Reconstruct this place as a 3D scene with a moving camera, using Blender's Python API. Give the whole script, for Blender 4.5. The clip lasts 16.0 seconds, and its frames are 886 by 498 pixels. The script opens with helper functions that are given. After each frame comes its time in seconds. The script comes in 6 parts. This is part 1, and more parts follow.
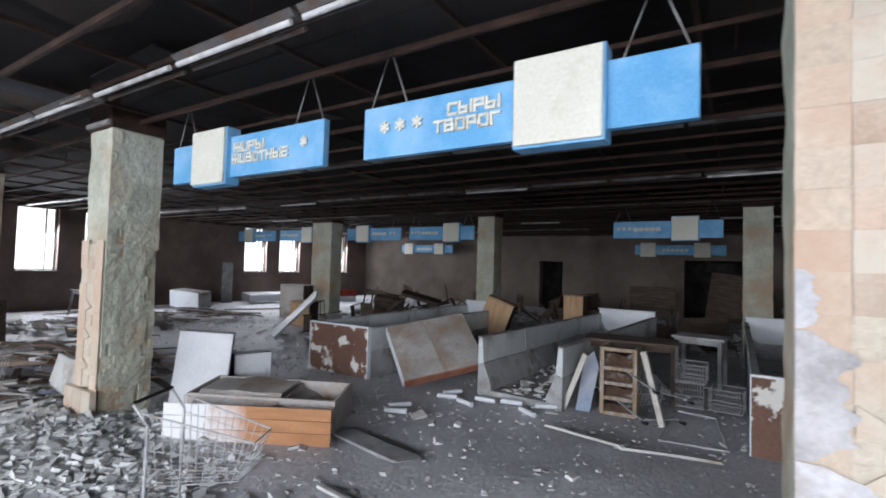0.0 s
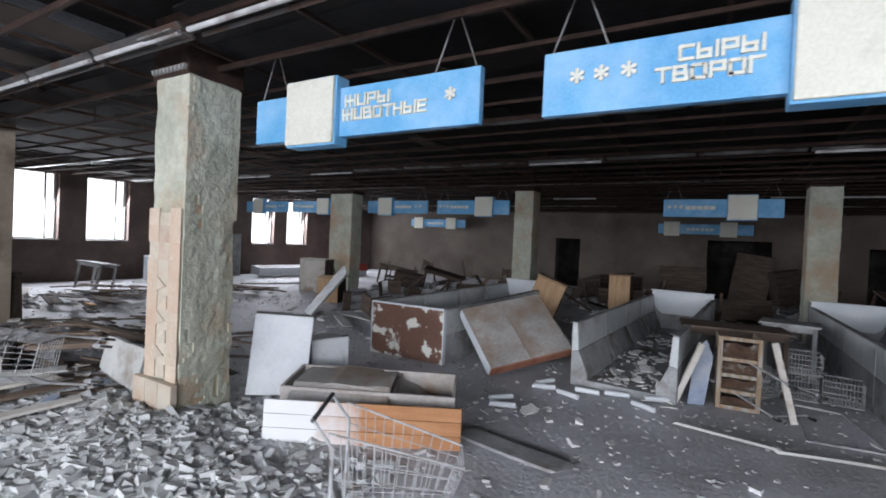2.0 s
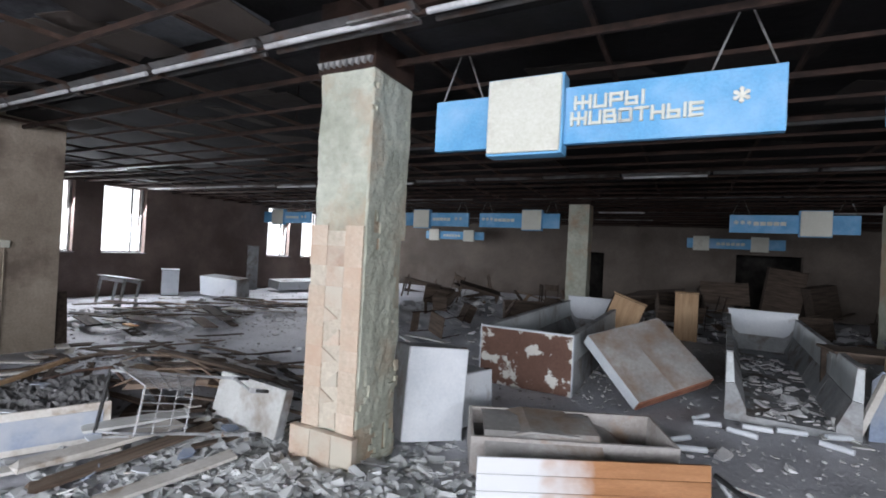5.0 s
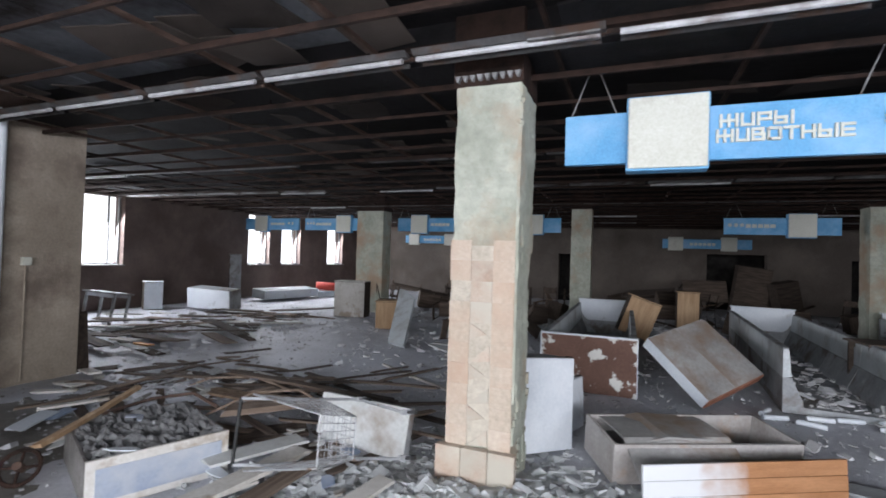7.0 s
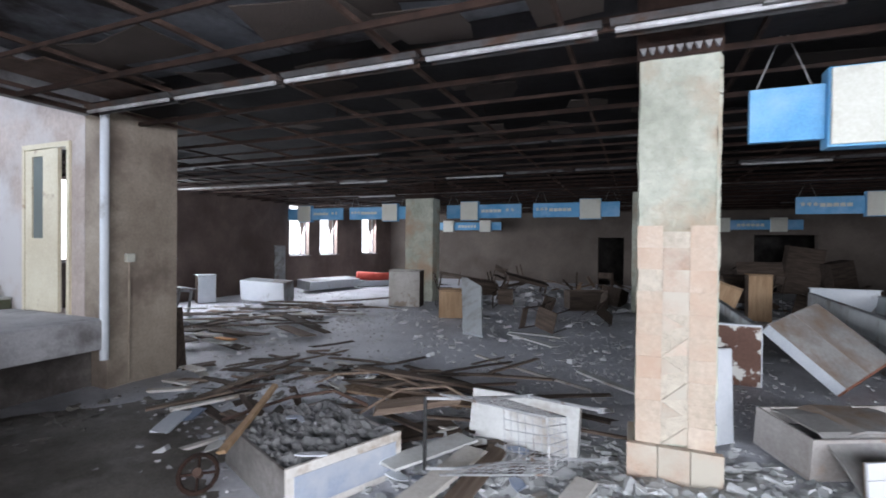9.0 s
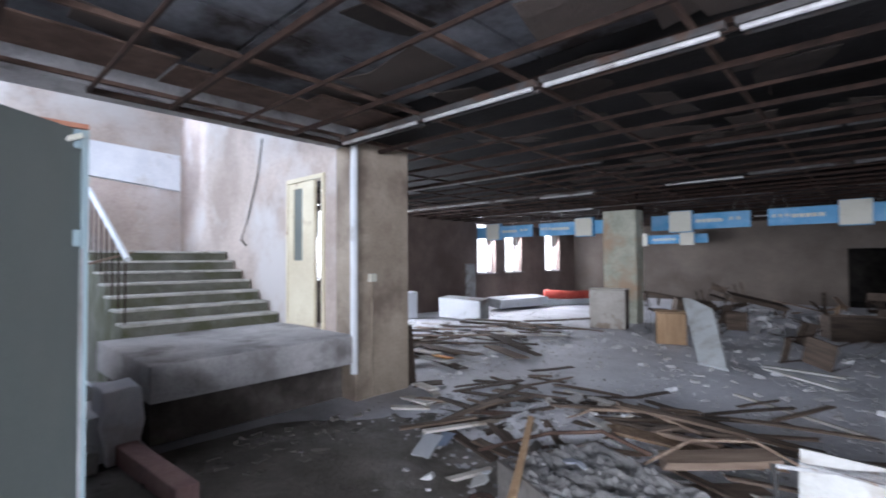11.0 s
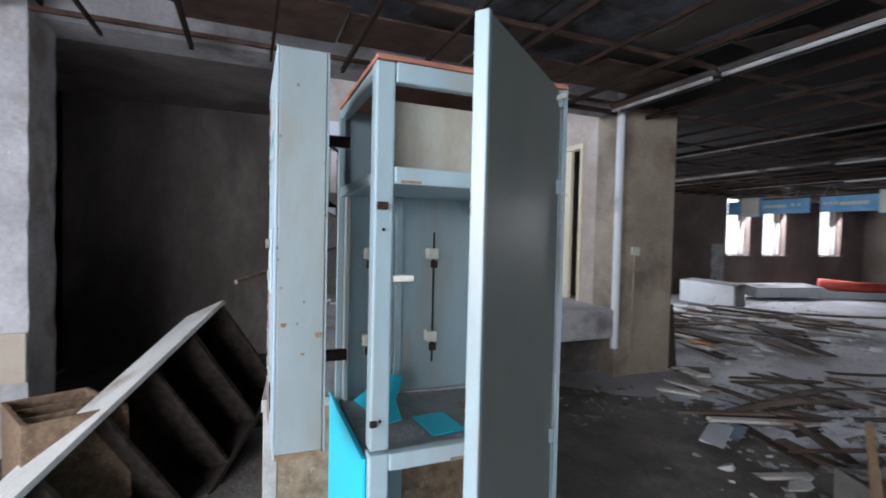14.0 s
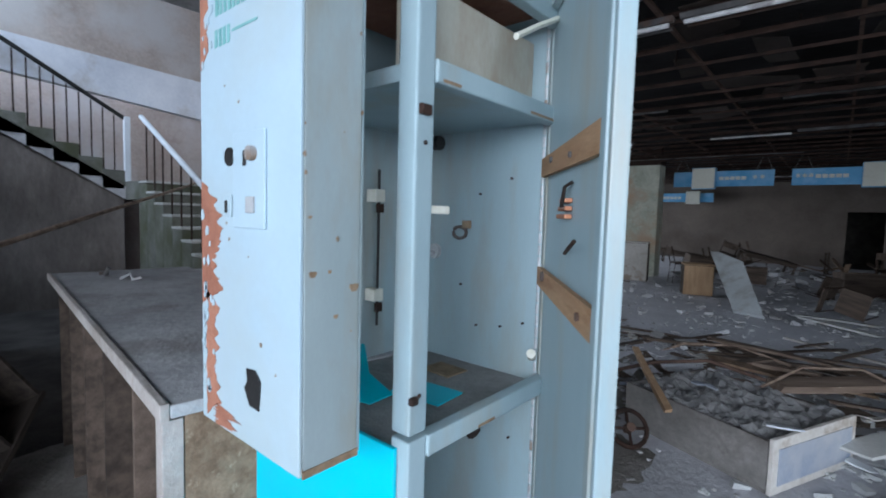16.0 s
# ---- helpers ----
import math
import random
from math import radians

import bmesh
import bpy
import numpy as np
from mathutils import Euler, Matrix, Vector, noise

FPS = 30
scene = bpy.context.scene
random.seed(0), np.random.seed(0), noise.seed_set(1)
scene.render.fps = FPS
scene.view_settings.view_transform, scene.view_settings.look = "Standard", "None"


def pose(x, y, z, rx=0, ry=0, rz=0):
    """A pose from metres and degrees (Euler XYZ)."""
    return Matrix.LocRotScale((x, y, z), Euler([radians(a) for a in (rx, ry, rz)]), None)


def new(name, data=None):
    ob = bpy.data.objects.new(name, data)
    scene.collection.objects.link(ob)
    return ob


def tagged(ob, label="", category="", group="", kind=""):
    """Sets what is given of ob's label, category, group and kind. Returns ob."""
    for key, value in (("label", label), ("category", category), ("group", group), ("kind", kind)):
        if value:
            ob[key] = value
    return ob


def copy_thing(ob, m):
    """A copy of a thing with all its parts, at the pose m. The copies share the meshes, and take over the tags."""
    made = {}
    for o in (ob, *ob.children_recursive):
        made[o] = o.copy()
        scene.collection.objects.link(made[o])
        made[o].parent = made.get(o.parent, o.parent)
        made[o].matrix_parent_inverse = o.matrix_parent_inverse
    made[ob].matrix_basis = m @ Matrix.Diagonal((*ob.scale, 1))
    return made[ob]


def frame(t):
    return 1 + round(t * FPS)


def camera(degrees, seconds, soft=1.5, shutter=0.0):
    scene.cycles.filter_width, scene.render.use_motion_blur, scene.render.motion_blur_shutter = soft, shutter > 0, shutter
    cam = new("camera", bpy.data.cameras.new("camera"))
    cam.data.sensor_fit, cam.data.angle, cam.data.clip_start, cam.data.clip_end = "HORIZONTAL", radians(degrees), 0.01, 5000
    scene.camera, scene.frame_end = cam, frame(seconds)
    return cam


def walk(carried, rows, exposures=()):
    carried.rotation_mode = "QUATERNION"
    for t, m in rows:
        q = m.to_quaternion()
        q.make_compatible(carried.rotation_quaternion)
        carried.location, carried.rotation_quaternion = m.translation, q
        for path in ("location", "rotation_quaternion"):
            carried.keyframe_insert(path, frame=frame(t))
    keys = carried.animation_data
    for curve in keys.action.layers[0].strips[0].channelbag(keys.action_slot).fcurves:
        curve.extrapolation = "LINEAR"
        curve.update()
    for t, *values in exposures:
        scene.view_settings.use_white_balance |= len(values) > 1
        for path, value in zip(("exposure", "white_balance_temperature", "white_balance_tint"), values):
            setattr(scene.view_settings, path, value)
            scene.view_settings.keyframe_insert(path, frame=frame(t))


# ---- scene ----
cam = camera(86.8, 16.0, 1.8, 0.5)
METRES, EYE, TILT, LEAN, TURN = 8.25, 1.65, 0.0, 0.0, 32.2
ROWS = [
    (0.0, 0.0, 0.0, 0.0, -0.06, 2.17, -1.65),
    (0.5, -0.0388, 0.0158, -0.002, -0.12, 0.41, -2.51),
    (1.0, -0.0784, 0.042, -0.0004, -1.97, 0.47, -2.76),
    (1.5, -0.1166, 0.0587, -0.0011, -1.55, 0.33, -3.35),
    (2.0, -0.1577, 0.0761, -0.0012, -2.01, -0.91, -2.65),
    (2.5, -0.1889, 0.0995, -0.0022, -2.29, -0.91, -2.03),
    (3.0, -0.221, 0.1245, -0.0012, -2.04, -0.81, -2.22),
    (3.5, -0.254, 0.1386, -0.0021, -2.96, -1.99, -4.17),
    (4.0, -0.2934, 0.1488, -0.0003, -5.23, -1.55, -2.22),
    (4.5, -0.3322, 0.1539, 0.0002, -3.94, -0.02, -2.89),
    (7.0, -0.5446, 0.1821, 0.0043, -10.74, 1.03, -1.84),
    (7.5, -0.5826, 0.1907, 0.0032, -10.94, 0.63, -1.45),
    (8.0, -0.6189, 0.2041, 0.0038, -10.74, -0.36, -1.03),
    (10.5, -0.7655, 0.278, 0.0034, 1.29, 0.47, 0.91),
    (11.0, -0.7815, 0.29, 0.0046, 10.39, 1.4, 0.34),
    (11.5, -0.7926, 0.2913, 0.0024, 18.68, 1.37, -0.31),
    (12.0, -0.8033, 0.287, 0.0005, 26.96, -0.07, -0.2),
    (12.5, -0.8103, 0.2828, -0.0006, 33.8, -1.2, -0.62),
    (13.0, -0.8167, 0.2778, -0.001, 39.99, -1.68, -0.95),
    (13.5, -0.8274, 0.2716, -0.0025, 41.39, -1.9, -1.41),
    (14.0, -0.8492, 0.2571, -0.005, 35.4, -1.6, -1.33),
    (14.5, -0.8676, 0.25, -0.0082, 28.22, -2.84, -1.01),
    (15.0, -0.8884, 0.2518, -0.0128, 20.26, -3.27, -0.31),
    (15.5, -0.9054, 0.256, -0.015, 12.49, -3.12, -0.66),
    (16.0, -0.9196, 0.2569, -0.0184, 8.09, -4.13, -1.65),
]
walk(cam, [(t, pose(0, 0, EYE, TILT, LEAN, TURN) @ pose(METRES * x, METRES * y, METRES * z, 90 + pitch, roll, yaw)) for t, x, y, z, yaw, pitch, roll in ROWS],
     [(0.0, -0.14, 6400, 10), (8.0, -0.08, 6300, 10), (10.5, 0.36, 6100, 12), (12.0, 0.44, 6200, 12), (13.0, 0.05, 6450, 12), (14.0, -0.35, 6350, 10), (15.0, -0.36, 6100, 9), (16.0, -0.6, 5850, 6)])

# ---- world and daylight ----
world = bpy.data.worlds.new("world")
scene.world = world
world.use_nodes = True
wn = world.node_tree
sky = wn.nodes.new("ShaderNodeTexSky")
sky.sky_type = "NISHITA"
sky.sun_disc = False
sky.sun_elevation, sky.sun_rotation = radians(42), radians(150)
sky.dust_density = 3.0
wn.links.new(sky.outputs[0], wn.nodes["Background"].inputs[0])
wn.nodes["Background"].inputs[1].default_value = 0.12


def daylight(name, m, sx, sy, watts, colour=(0.90, 0.92, 1.0)):
    """The sky's light in an opening: an area lamp that faces along -z of m."""
    lamp = bpy.data.lights.new(name, "AREA")
    lamp.shape, lamp.size, lamp.size_y, lamp.energy, lamp.color = "RECTANGLE", sx, sy, watts, colour
    ob = new(name, lamp)
    ob.matrix_world = m
    return ob


def sky_backdrop():
    """The overcast brightness outside the west windows."""
    mt = bpy.data.materials.new("overcast_glare")
    mt.use_nodes = True
    bs = mt.node_tree.nodes["Principled BSDF"]
    bs.inputs["Base Color"].default_value = (0.8, 0.8, 0.8, 1)
    bs.inputs["Emission Color"].default_value = (0.95, 0.97, 1.0, 1)
    bs.inputs["Emission Strength"].default_value = 2.2
    me = bpy.data.meshes.new("backdrop")
    me.from_pydata([(-21.0, -6.0, -0.1), (-21.0, 30.0, -0.1), (-21.0, 30.0, 9.0), (-21.0, -6.0, 9.0)], [], [(0, 1, 2, 3)])
    me.materials.append(mt)
    tagged(new("backdrop", me), "white overcast sky outside the windows", "sky", "", "structure")


sky_backdrop()
WINDOWS = [(4.83, 5.82), (6.5, 7.65), (12.2, 13.3), (13.97, 15.12), (17.05, 18.29)]
for ya, yb in WINDOWS:
    daylight("window_daylight", pose(-17.78, (ya + yb) / 2, 2.13, 0, -62, 0), 1.6, yb - ya - 0.02, 165)
for xa in (-8.4, -3.2, 2.0):
    daylight("shopfront_daylight", pose(xa + 2.3, -5.75, 2.2, 60, 0, 0), 4.4, 1.7, 560)
daylight("stair_window_daylight", pose(-17.45, -0.6, 4.75, 0, -90, 0), 1.7, 3.6, 250, (0.66, 0.78, 1.0))
daylight("stair_window_daylight", pose(-14.6, -3.8, 5.0, 75, 0, 0), 2.8, 1.9, 340, (0.72, 0.83, 1.0))

# ---- materials ----


def material(name, a, b, scale=3.0, rough=0.9, bump=0.3, fine=40.0, stain=None, stain_scale=1.2, stain_at=0.55, stain_soft=0.06, metal=0.0, vary=0.0, stretch=(1, 1, 1), spec=0.3, grainy=0.35):
    """Two tones by large noise, fine grain, relief, and stains or peeling with edges of their own."""
    mt = bpy.data.materials.new(name)
    mt.use_nodes = True
    nt = mt.node_tree
    n, l = nt.nodes, nt.links
    bs = n["Principled BSDF"]
    bs.inputs["Roughness"].default_value = rough
    bs.inputs["Metallic"].default_value = metal
    bs.inputs["Specular IOR Level"].default_value = spec
    tc = n.new("ShaderNodeTexCoord")
    mp = n.new("ShaderNodeMapping")
    mp.inputs["Scale"].default_value = stretch
    info = n.new("ShaderNodeObjectInfo")
    off = n.new("ShaderNodeVectorMath")
    off.operation = "MULTIPLY_ADD"
    off.inputs[1].default_value = (7.3, 3.1, 5.7)
    l.new(info.outputs["Random"], off.inputs[0])
    l.new(tc.outputs["Object"], off.inputs[2])
    l.new(off.outputs[0], mp.inputs["Vector"])
    big = n.new("ShaderNodeTexNoise")
    big.inputs["Scale"].default_value, big.inputs["Detail"].default_value, big.inputs["Roughness"].default_value = scale, 5, 0.6
    small = n.new("ShaderNodeTexNoise")
    small.inputs["Scale"].default_value, small.inputs["Detail"].default_value, small.inputs["Roughness"].default_value = fine, 4, 0.7
    for tex in (big, small):
        l.new(mp.outputs[0], tex.inputs["Vector"])
    ramp = n.new("ShaderNodeValToRGB")
    ramp.color_ramp.elements[0].position, ramp.color_ramp.elements[1].position = 0.35, 0.68
    ramp.color_ramp.elements[0].color, ramp.color_ramp.elements[1].color = (*a, 1), (*b, 1)
    l.new(big.outputs["Fac"], ramp.inputs["Fac"])
    grain = n.new("ShaderNodeMix")
    grain.data_type, grain.blend_type = "RGBA", "OVERLAY"
    grain.inputs["Factor"].default_value = grainy
    l.new(ramp.outputs[0], grain.inputs["A"])
    l.new(small.outputs["Fac"], grain.inputs["B"])
    colour = grain.outputs["Result"]
    height = small.outputs["Fac"]
    if stain:
        spot = n.new("ShaderNodeTexNoise")
        spot.inputs["Scale"].default_value, spot.inputs["Detail"].default_value, spot.inputs["Roughness"].default_value = stain_scale, 6, 0.62
        shift = n.new("ShaderNodeVectorMath")
        shift.inputs[1].default_value = (11.0, 4.0, 7.0)
        l.new(mp.outputs[0], shift.inputs[0])
        l.new(shift.outputs[0], spot.inputs["Vector"])
        edge = n.new("ShaderNodeMapRange")
        edge.inputs["From Min"].default_value, edge.inputs["From Max"].default_value = stain_at - stain_soft, stain_at + stain_soft
        l.new(spot.outputs["Fac"], edge.inputs["Value"])
        mix = n.new("ShaderNodeMix")
        mix.data_type = "RGBA"
        l.new(edge.outputs[0], mix.inputs["Factor"])
        l.new(colour, mix.inputs["A"])
        mix.inputs["B"].default_value = (*stain, 1)
        colour = mix.outputs["Result"]
        rise = n.new("ShaderNodeMath")
        rise.operation = "MULTIPLY_ADD"
        rise.inputs[1].default_value = -0.6
        l.new(edge.outputs[0], rise.inputs[0])
        l.new(height, rise.inputs[2])
        height = rise.outputs[0]
    if vary:
        hsv = n.new("ShaderNodeHueSaturation")
        rng = n.new("ShaderNodeMapRange")
        rng.inputs["To Min"].default_value, rng.inputs["To Max"].default_value = 1 - vary, 1 + vary
        l.new(info.outputs["Random"], rng.inputs["Value"])
        l.new(rng.outputs[0], hsv.inputs["Value"])
        l.new(colour, hsv.inputs["Color"])
        colour = hsv.outputs[0]
    l.new(colour, bs.inputs["Base Color"])
    bp = n.new("ShaderNodeBump")
    bp.inputs["Strength"].default_value, bp.inputs["Distance"].default_value = bump, 0.02
    l.new(height, bp.inputs["Height"])
    l.new(bp.outputs[0], bs.inputs["Normal"])
    return mt


M_FLOOR = material("dusty_concrete", (0.45, 0.457, 0.487), (0.63, 0.638, 0.672), 0.8, 0.6, 0.7, 22, (0.28, 0.28, 0.287), 0.55, 0.64, 0.1, spec=0.4)
M_WALL = material("brown_plaster", (0.115, 0.086, 0.075), (0.20, 0.152, 0.132), 0.8, 0.92, 0.25, 30, (0.095, 0.07, 0.06), 0.7, 0.58, 0.12)
M_BACK = material("grey_brown_plaster", (0.115, 0.096, 0.082), (0.175, 0.147, 0.125), 0.6, 0.92, 0.2, 30, (0.085, 0.07, 0.058), 0.5, 0.6, 0.12)
M_STAIR = material("pinkish_plaster", (0.37, 0.305, 0.265), (0.52, 0.445, 0.395), 0.9, 0.92, 0.25, 25, (0.54, 0.51, 0.49), 0.8, 0.56, 0.08)
M_WHITEWASH = material("whitewash", (0.62, 0.64, 0.69), (0.78, 0.79, 0.83), 1.4, 0.92, 0.2, 25, (0.48, 0.45, 0.43), 1.5, 0.62, 0.08)
M_WHITEPLASTER = material("dirty_white_plaster", (0.42, 0.42, 0.435), (0.60, 0.60, 0.615), 2.4, 0.92, 0.6, 25, (0.36, 0.31, 0.27), 2.2, 0.6, 0.06)
# Brown grey plaster with the shade under the stairs put into its tone.
M_DARK = material("shade_dark_plaster", (0.13, 0.112, 0.10), (0.27, 0.24, 0.22), 1.1, 0.95, 0.5, 18, (0.075, 0.066, 0.06), 0.9, 0.57, 0.12, stretch=(1, 1, 0.45))
M_PIER = material("ochre_limewash", (0.27, 0.225, 0.175), (0.40, 0.34, 0.27), 1.4, 0.92, 0.3, 35, (0.19, 0.15, 0.12), 1.3, 0.58, 0.08)
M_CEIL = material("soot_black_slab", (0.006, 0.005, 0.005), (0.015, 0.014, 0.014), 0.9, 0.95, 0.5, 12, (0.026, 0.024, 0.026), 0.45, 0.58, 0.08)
M_CONC = material("bare_concrete", (0.34, 0.335, 0.34), (0.52, 0.515, 0.52), 1.5, 0.95, 0.6, 30, (0.2, 0.19, 0.185), 1.6, 0.6, 0.08)
M_COL = material("green_flaking_plaster", (0.35, 0.365, 0.295), (0.50, 0.515, 0.43), 2.2, 0.92, 1.2, 14, (0.40, 0.305, 0.215), 1.1, 0.55, 0.08)
M_TILE = material("peach_ceramic_tile", (0.40, 0.29, 0.215), (0.51, 0.395, 0.31), 3.0, 0.65, 0.15, 60, (0.50, 0.46, 0.38), 2.2, 0.48, 0.1, vary=0.1)
M_TILEPALE = material("washed_out_tile", (0.46, 0.385, 0.30), (0.56, 0.475, 0.385), 1.6, 0.8, 0.3, 30, (0.47, 0.345, 0.255), 1.4, 0.56, 0.1)
M_MORTAR = material("tile_mortar", (0.46, 0.41, 0.33), (0.56, 0.51, 0.42), 4, 0.95, 0.8, 30)
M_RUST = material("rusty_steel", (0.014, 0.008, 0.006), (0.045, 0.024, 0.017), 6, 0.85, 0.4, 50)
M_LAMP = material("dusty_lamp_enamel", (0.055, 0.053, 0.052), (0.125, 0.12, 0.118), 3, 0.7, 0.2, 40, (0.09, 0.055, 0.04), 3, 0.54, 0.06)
M_OLDTUBE = material("sooty_lamp_glass", (0.36, 0.355, 0.36), (0.56, 0.555, 0.56), 4, 0.4, 0.05, 40, (0.18, 0.15, 0.14), 3, 0.6, 0.1)
M_BLUE = material("sky_blue_enamel", (0.095, 0.31, 0.55), (0.155, 0.40, 0.645), 1.6, 0.5, 0.05, 60, (0.30, 0.50, 0.71), 1.5, 0.6, 0.14)
M_CREAM = material("cream_acrylic", (0.58, 0.58, 0.50), (0.64, 0.64, 0.56), 1.5, 0.55, 0.05, 50, (0.47, 0.45, 0.38), 3.0, 0.66, 0.08)
M_WHITE = material("chipped_white_enamel", (0.60, 0.64, 0.68), (0.74, 0.77, 0.80), 1.5, 0.5, 0.1, 40, (0.40, 0.40, 0.40), 3.0, 0.68, 0.06)
M_GREY = material("dusty_grey_metal", (0.25, 0.26, 0.265), (0.42, 0.43, 0.435), 2.0, 0.75, 0.25, 35, (0.18, 0.15, 0.13), 2.5, 0.58, 0.07)
M_PEEL = material("brown_paint_peeling_white", (0.12, 0.065, 0.048), (0.17, 0.095, 0.07), 2.0, 0.75, 0.5, 30, (0.64, 0.63, 0.585), 3.6, 0.552, 0.015)
M_WOOD = material("weathered_wood", (0.13, 0.092, 0.068), (0.26, 0.20, 0.155), 3.0, 0.9, 0.4, 40, vary=0.35, stretch=(0.6, 8, 8))
M_ORANGE = material("orange_brown_veneer", (0.33, 0.15, 0.07), (0.46, 0.23, 0.11), 2.0, 0.7, 0.2, 30, (0.66, 0.66, 0.66), 0.9, 0.53, 0.04, stretch=(1, 6, 6))
M_VENEER = material("tan_veneer", (0.42, 0.27, 0.15), (0.55, 0.38, 0.23), 3.0, 0.7, 0.2, 30, stretch=(6, 6, 0.7))
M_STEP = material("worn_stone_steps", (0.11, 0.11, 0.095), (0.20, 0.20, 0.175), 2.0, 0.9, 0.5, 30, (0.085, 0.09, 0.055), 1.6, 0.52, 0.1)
M_TREAD = material("lit_worn_tread", (0.36, 0.355, 0.335), (0.52, 0.51, 0.48), 3.0, 0.9, 0.5, 30, (0.20, 0.20, 0.16), 2.5, 0.6, 0.1)
M_DOOR = material("ivory_painted_door", (0.62, 0.55, 0.40), (0.72, 0.66, 0.50), 2.0, 0.6, 0.1, 30, (0.40, 0.30, 0.20), 3, 0.66, 0.05)
M_PALE = material("pale_blue_enamel", (0.25, 0.335, 0.362), (0.31, 0.405, 0.435), 1.2, 0.38, 0.03, 90, (0.29, 0.26, 0.19), 1.6, 0.63, 0.14, stretch=(3, 3, 0.7), grainy=0.06, spec=0.5)
M_TURQ = material("turquoise_panel", (0.02, 0.47, 0.61), (0.028, 0.53, 0.67), 1.5, 0.4, 0.02, 60, grainy=0.05)
M_SLATE = material("dark_green_grey_sheet", (0.128, 0.15, 0.14), (0.155, 0.178, 0.166), 1.6, 0.42, 0.03, 120, (0.178, 0.19, 0.175), 1.1, 0.62, 0.15, stretch=(2, 2, 1), grainy=0.14, spec=0.5)
M_DUST = material("grey_dust", (0.20, 0.20, 0.20), (0.32, 0.315, 0.31), 3, 0.95, 0.5, 40)
M_RUBBLE = material("plaster_rubble", (0.30, 0.30, 0.29), (0.50, 0.49, 0.47), 3, 0.95, 0.6, 30, vary=0.3)
M_RUSTBROWN = material("brown_rusted_bar", (0.065, 0.04, 0.03), (0.14, 0.09, 0.07), 5, 0.85, 0.4, 50)
M_RAIL = material("dusty_rail_with_glint", (0.13, 0.128, 0.126), (0.27, 0.265, 0.262), 3, 0.55, 0.2, 40, (0.06, 0.042, 0.034), 2.5, 0.54, 0.06)
M_SLABGREY = material("blue_grey_ceiling_slab", (0.145, 0.152, 0.172), (0.26, 0.27, 0.295), 0.9, 0.9, 0.4, 14, (0.04, 0.032, 0.03), 0.8, 0.53, 0.08)
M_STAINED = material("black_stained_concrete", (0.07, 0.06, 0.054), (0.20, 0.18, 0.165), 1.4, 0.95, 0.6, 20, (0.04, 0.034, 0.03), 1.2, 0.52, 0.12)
# Near black that stands for shade on floors and in unlit rooms.
M_SHADEBLACK = material("shade_black", (0.022, 0.02, 0.019), (0.06, 0.055, 0.05), 2.5, 0.95, 0.9, 25)
M_BLACK = material("black_plastic", (0.012, 0.012, 0.012), (0.03, 0.03, 0.03), 5, 0.6, 0.1, 40)

# ---- builders ----


def slab(bm, x0, y0, z0, x1, y1, z1):
    v = [bm.verts.new(p) for p in ((x0, y0, z0), (x1, y0, z0), (x1, y1, z0), (x0, y1, z0), (x0, y0, z1), (x1, y0, z1), (x1, y1, z1), (x0, y1, z1))]
    return [bm.faces.new([v[i] for i in f]) for f in ((0, 3, 2, 1), (4, 5, 6, 7), (0, 1, 5, 4), (1, 2, 6, 5), (2, 3, 7, 6), (3, 0, 4, 7))]


def box(x0, y0, z0, x1, y1, z1, bevel=0.0):
    bm = bmesh.new()
    slab(bm, min(x0, x1), min(y0, y1), min(z0, z1), max(x0, x1), max(y0, y1), max(z0, z1))
    if bevel:
        bmesh.ops.bevel(bm, geom=bm.edges[:], offset=bevel, segments=2, affect="EDGES", profile=0.6)
    return bm


def tube(points, radius, sides=8):
    """A round bar through the points."""
    bm = bmesh.new()
    rings = []
    pts = [Vector(p) for p in points]
    for i, p in enumerate(pts):
        d = (pts[min(i + 1, len(pts) - 1)] - pts[max(i - 1, 0)]).normalized()
        u = d.orthogonal().normalized() if abs(d.z) > 0.95 else d.cross(Vector((0, 0, 1))).normalized()
        w = d.cross(u)
        rings.append([bm.verts.new(p + radius * (math.cos(a) * u + math.sin(a) * w)) for a in [2 * math.pi * k / sides for k in range(sides)]])
    for a, b in zip(rings, rings[1:]):
        for k in range(sides):
            bm.faces.new((a[k], a[(k + 1) % sides], b[(k + 1) % sides], b[k]))
    bm.faces.new(rings[0][::-1])
    bm.faces.new(rings[-1])
    return bm


def prism(outline, depth, axis="y"):
    """A flat outline of (a, b) pairs drawn out along one axis from 0 to depth."""
    bm = bmesh.new()
    at = {"y": lambda a, b, d: (a, d, b), "x": lambda a, b, d: (d, a, b), "z": lambda a, b, d: (a, b, d)}[axis]
    one = [bm.verts.new(at(a, b, 0)) for a, b in outline]
    two = [bm.verts.new(at(a, b, depth)) for a, b in outline]
    bm.faces.new(one)
    bm.faces.new(two[::-1])
    for i in range(len(one)):
        j = (i + 1) % len(one)
        bm.faces.new((one[j], one[i], two[i], two[j]))
    bmesh.ops.recalc_face_normals(bm, faces=bm.faces[:])
    return bm


def mesh_of(name, bm, mat, smooth=False):
    me = bpy.data.meshes.new(name)
    bm.to_mesh(me)
    bm.free()
    me.materials.append(mat)
    if smooth:
        for p in me.polygons:
            p.use_smooth = True
    return me


def part(name, bm, mat, parent, label="", smooth=False):
    ob = new(name, mesh_of(name, bm, mat, smooth))
    ob.parent = parent
    if label:
        tagged(ob, label)
    return ob


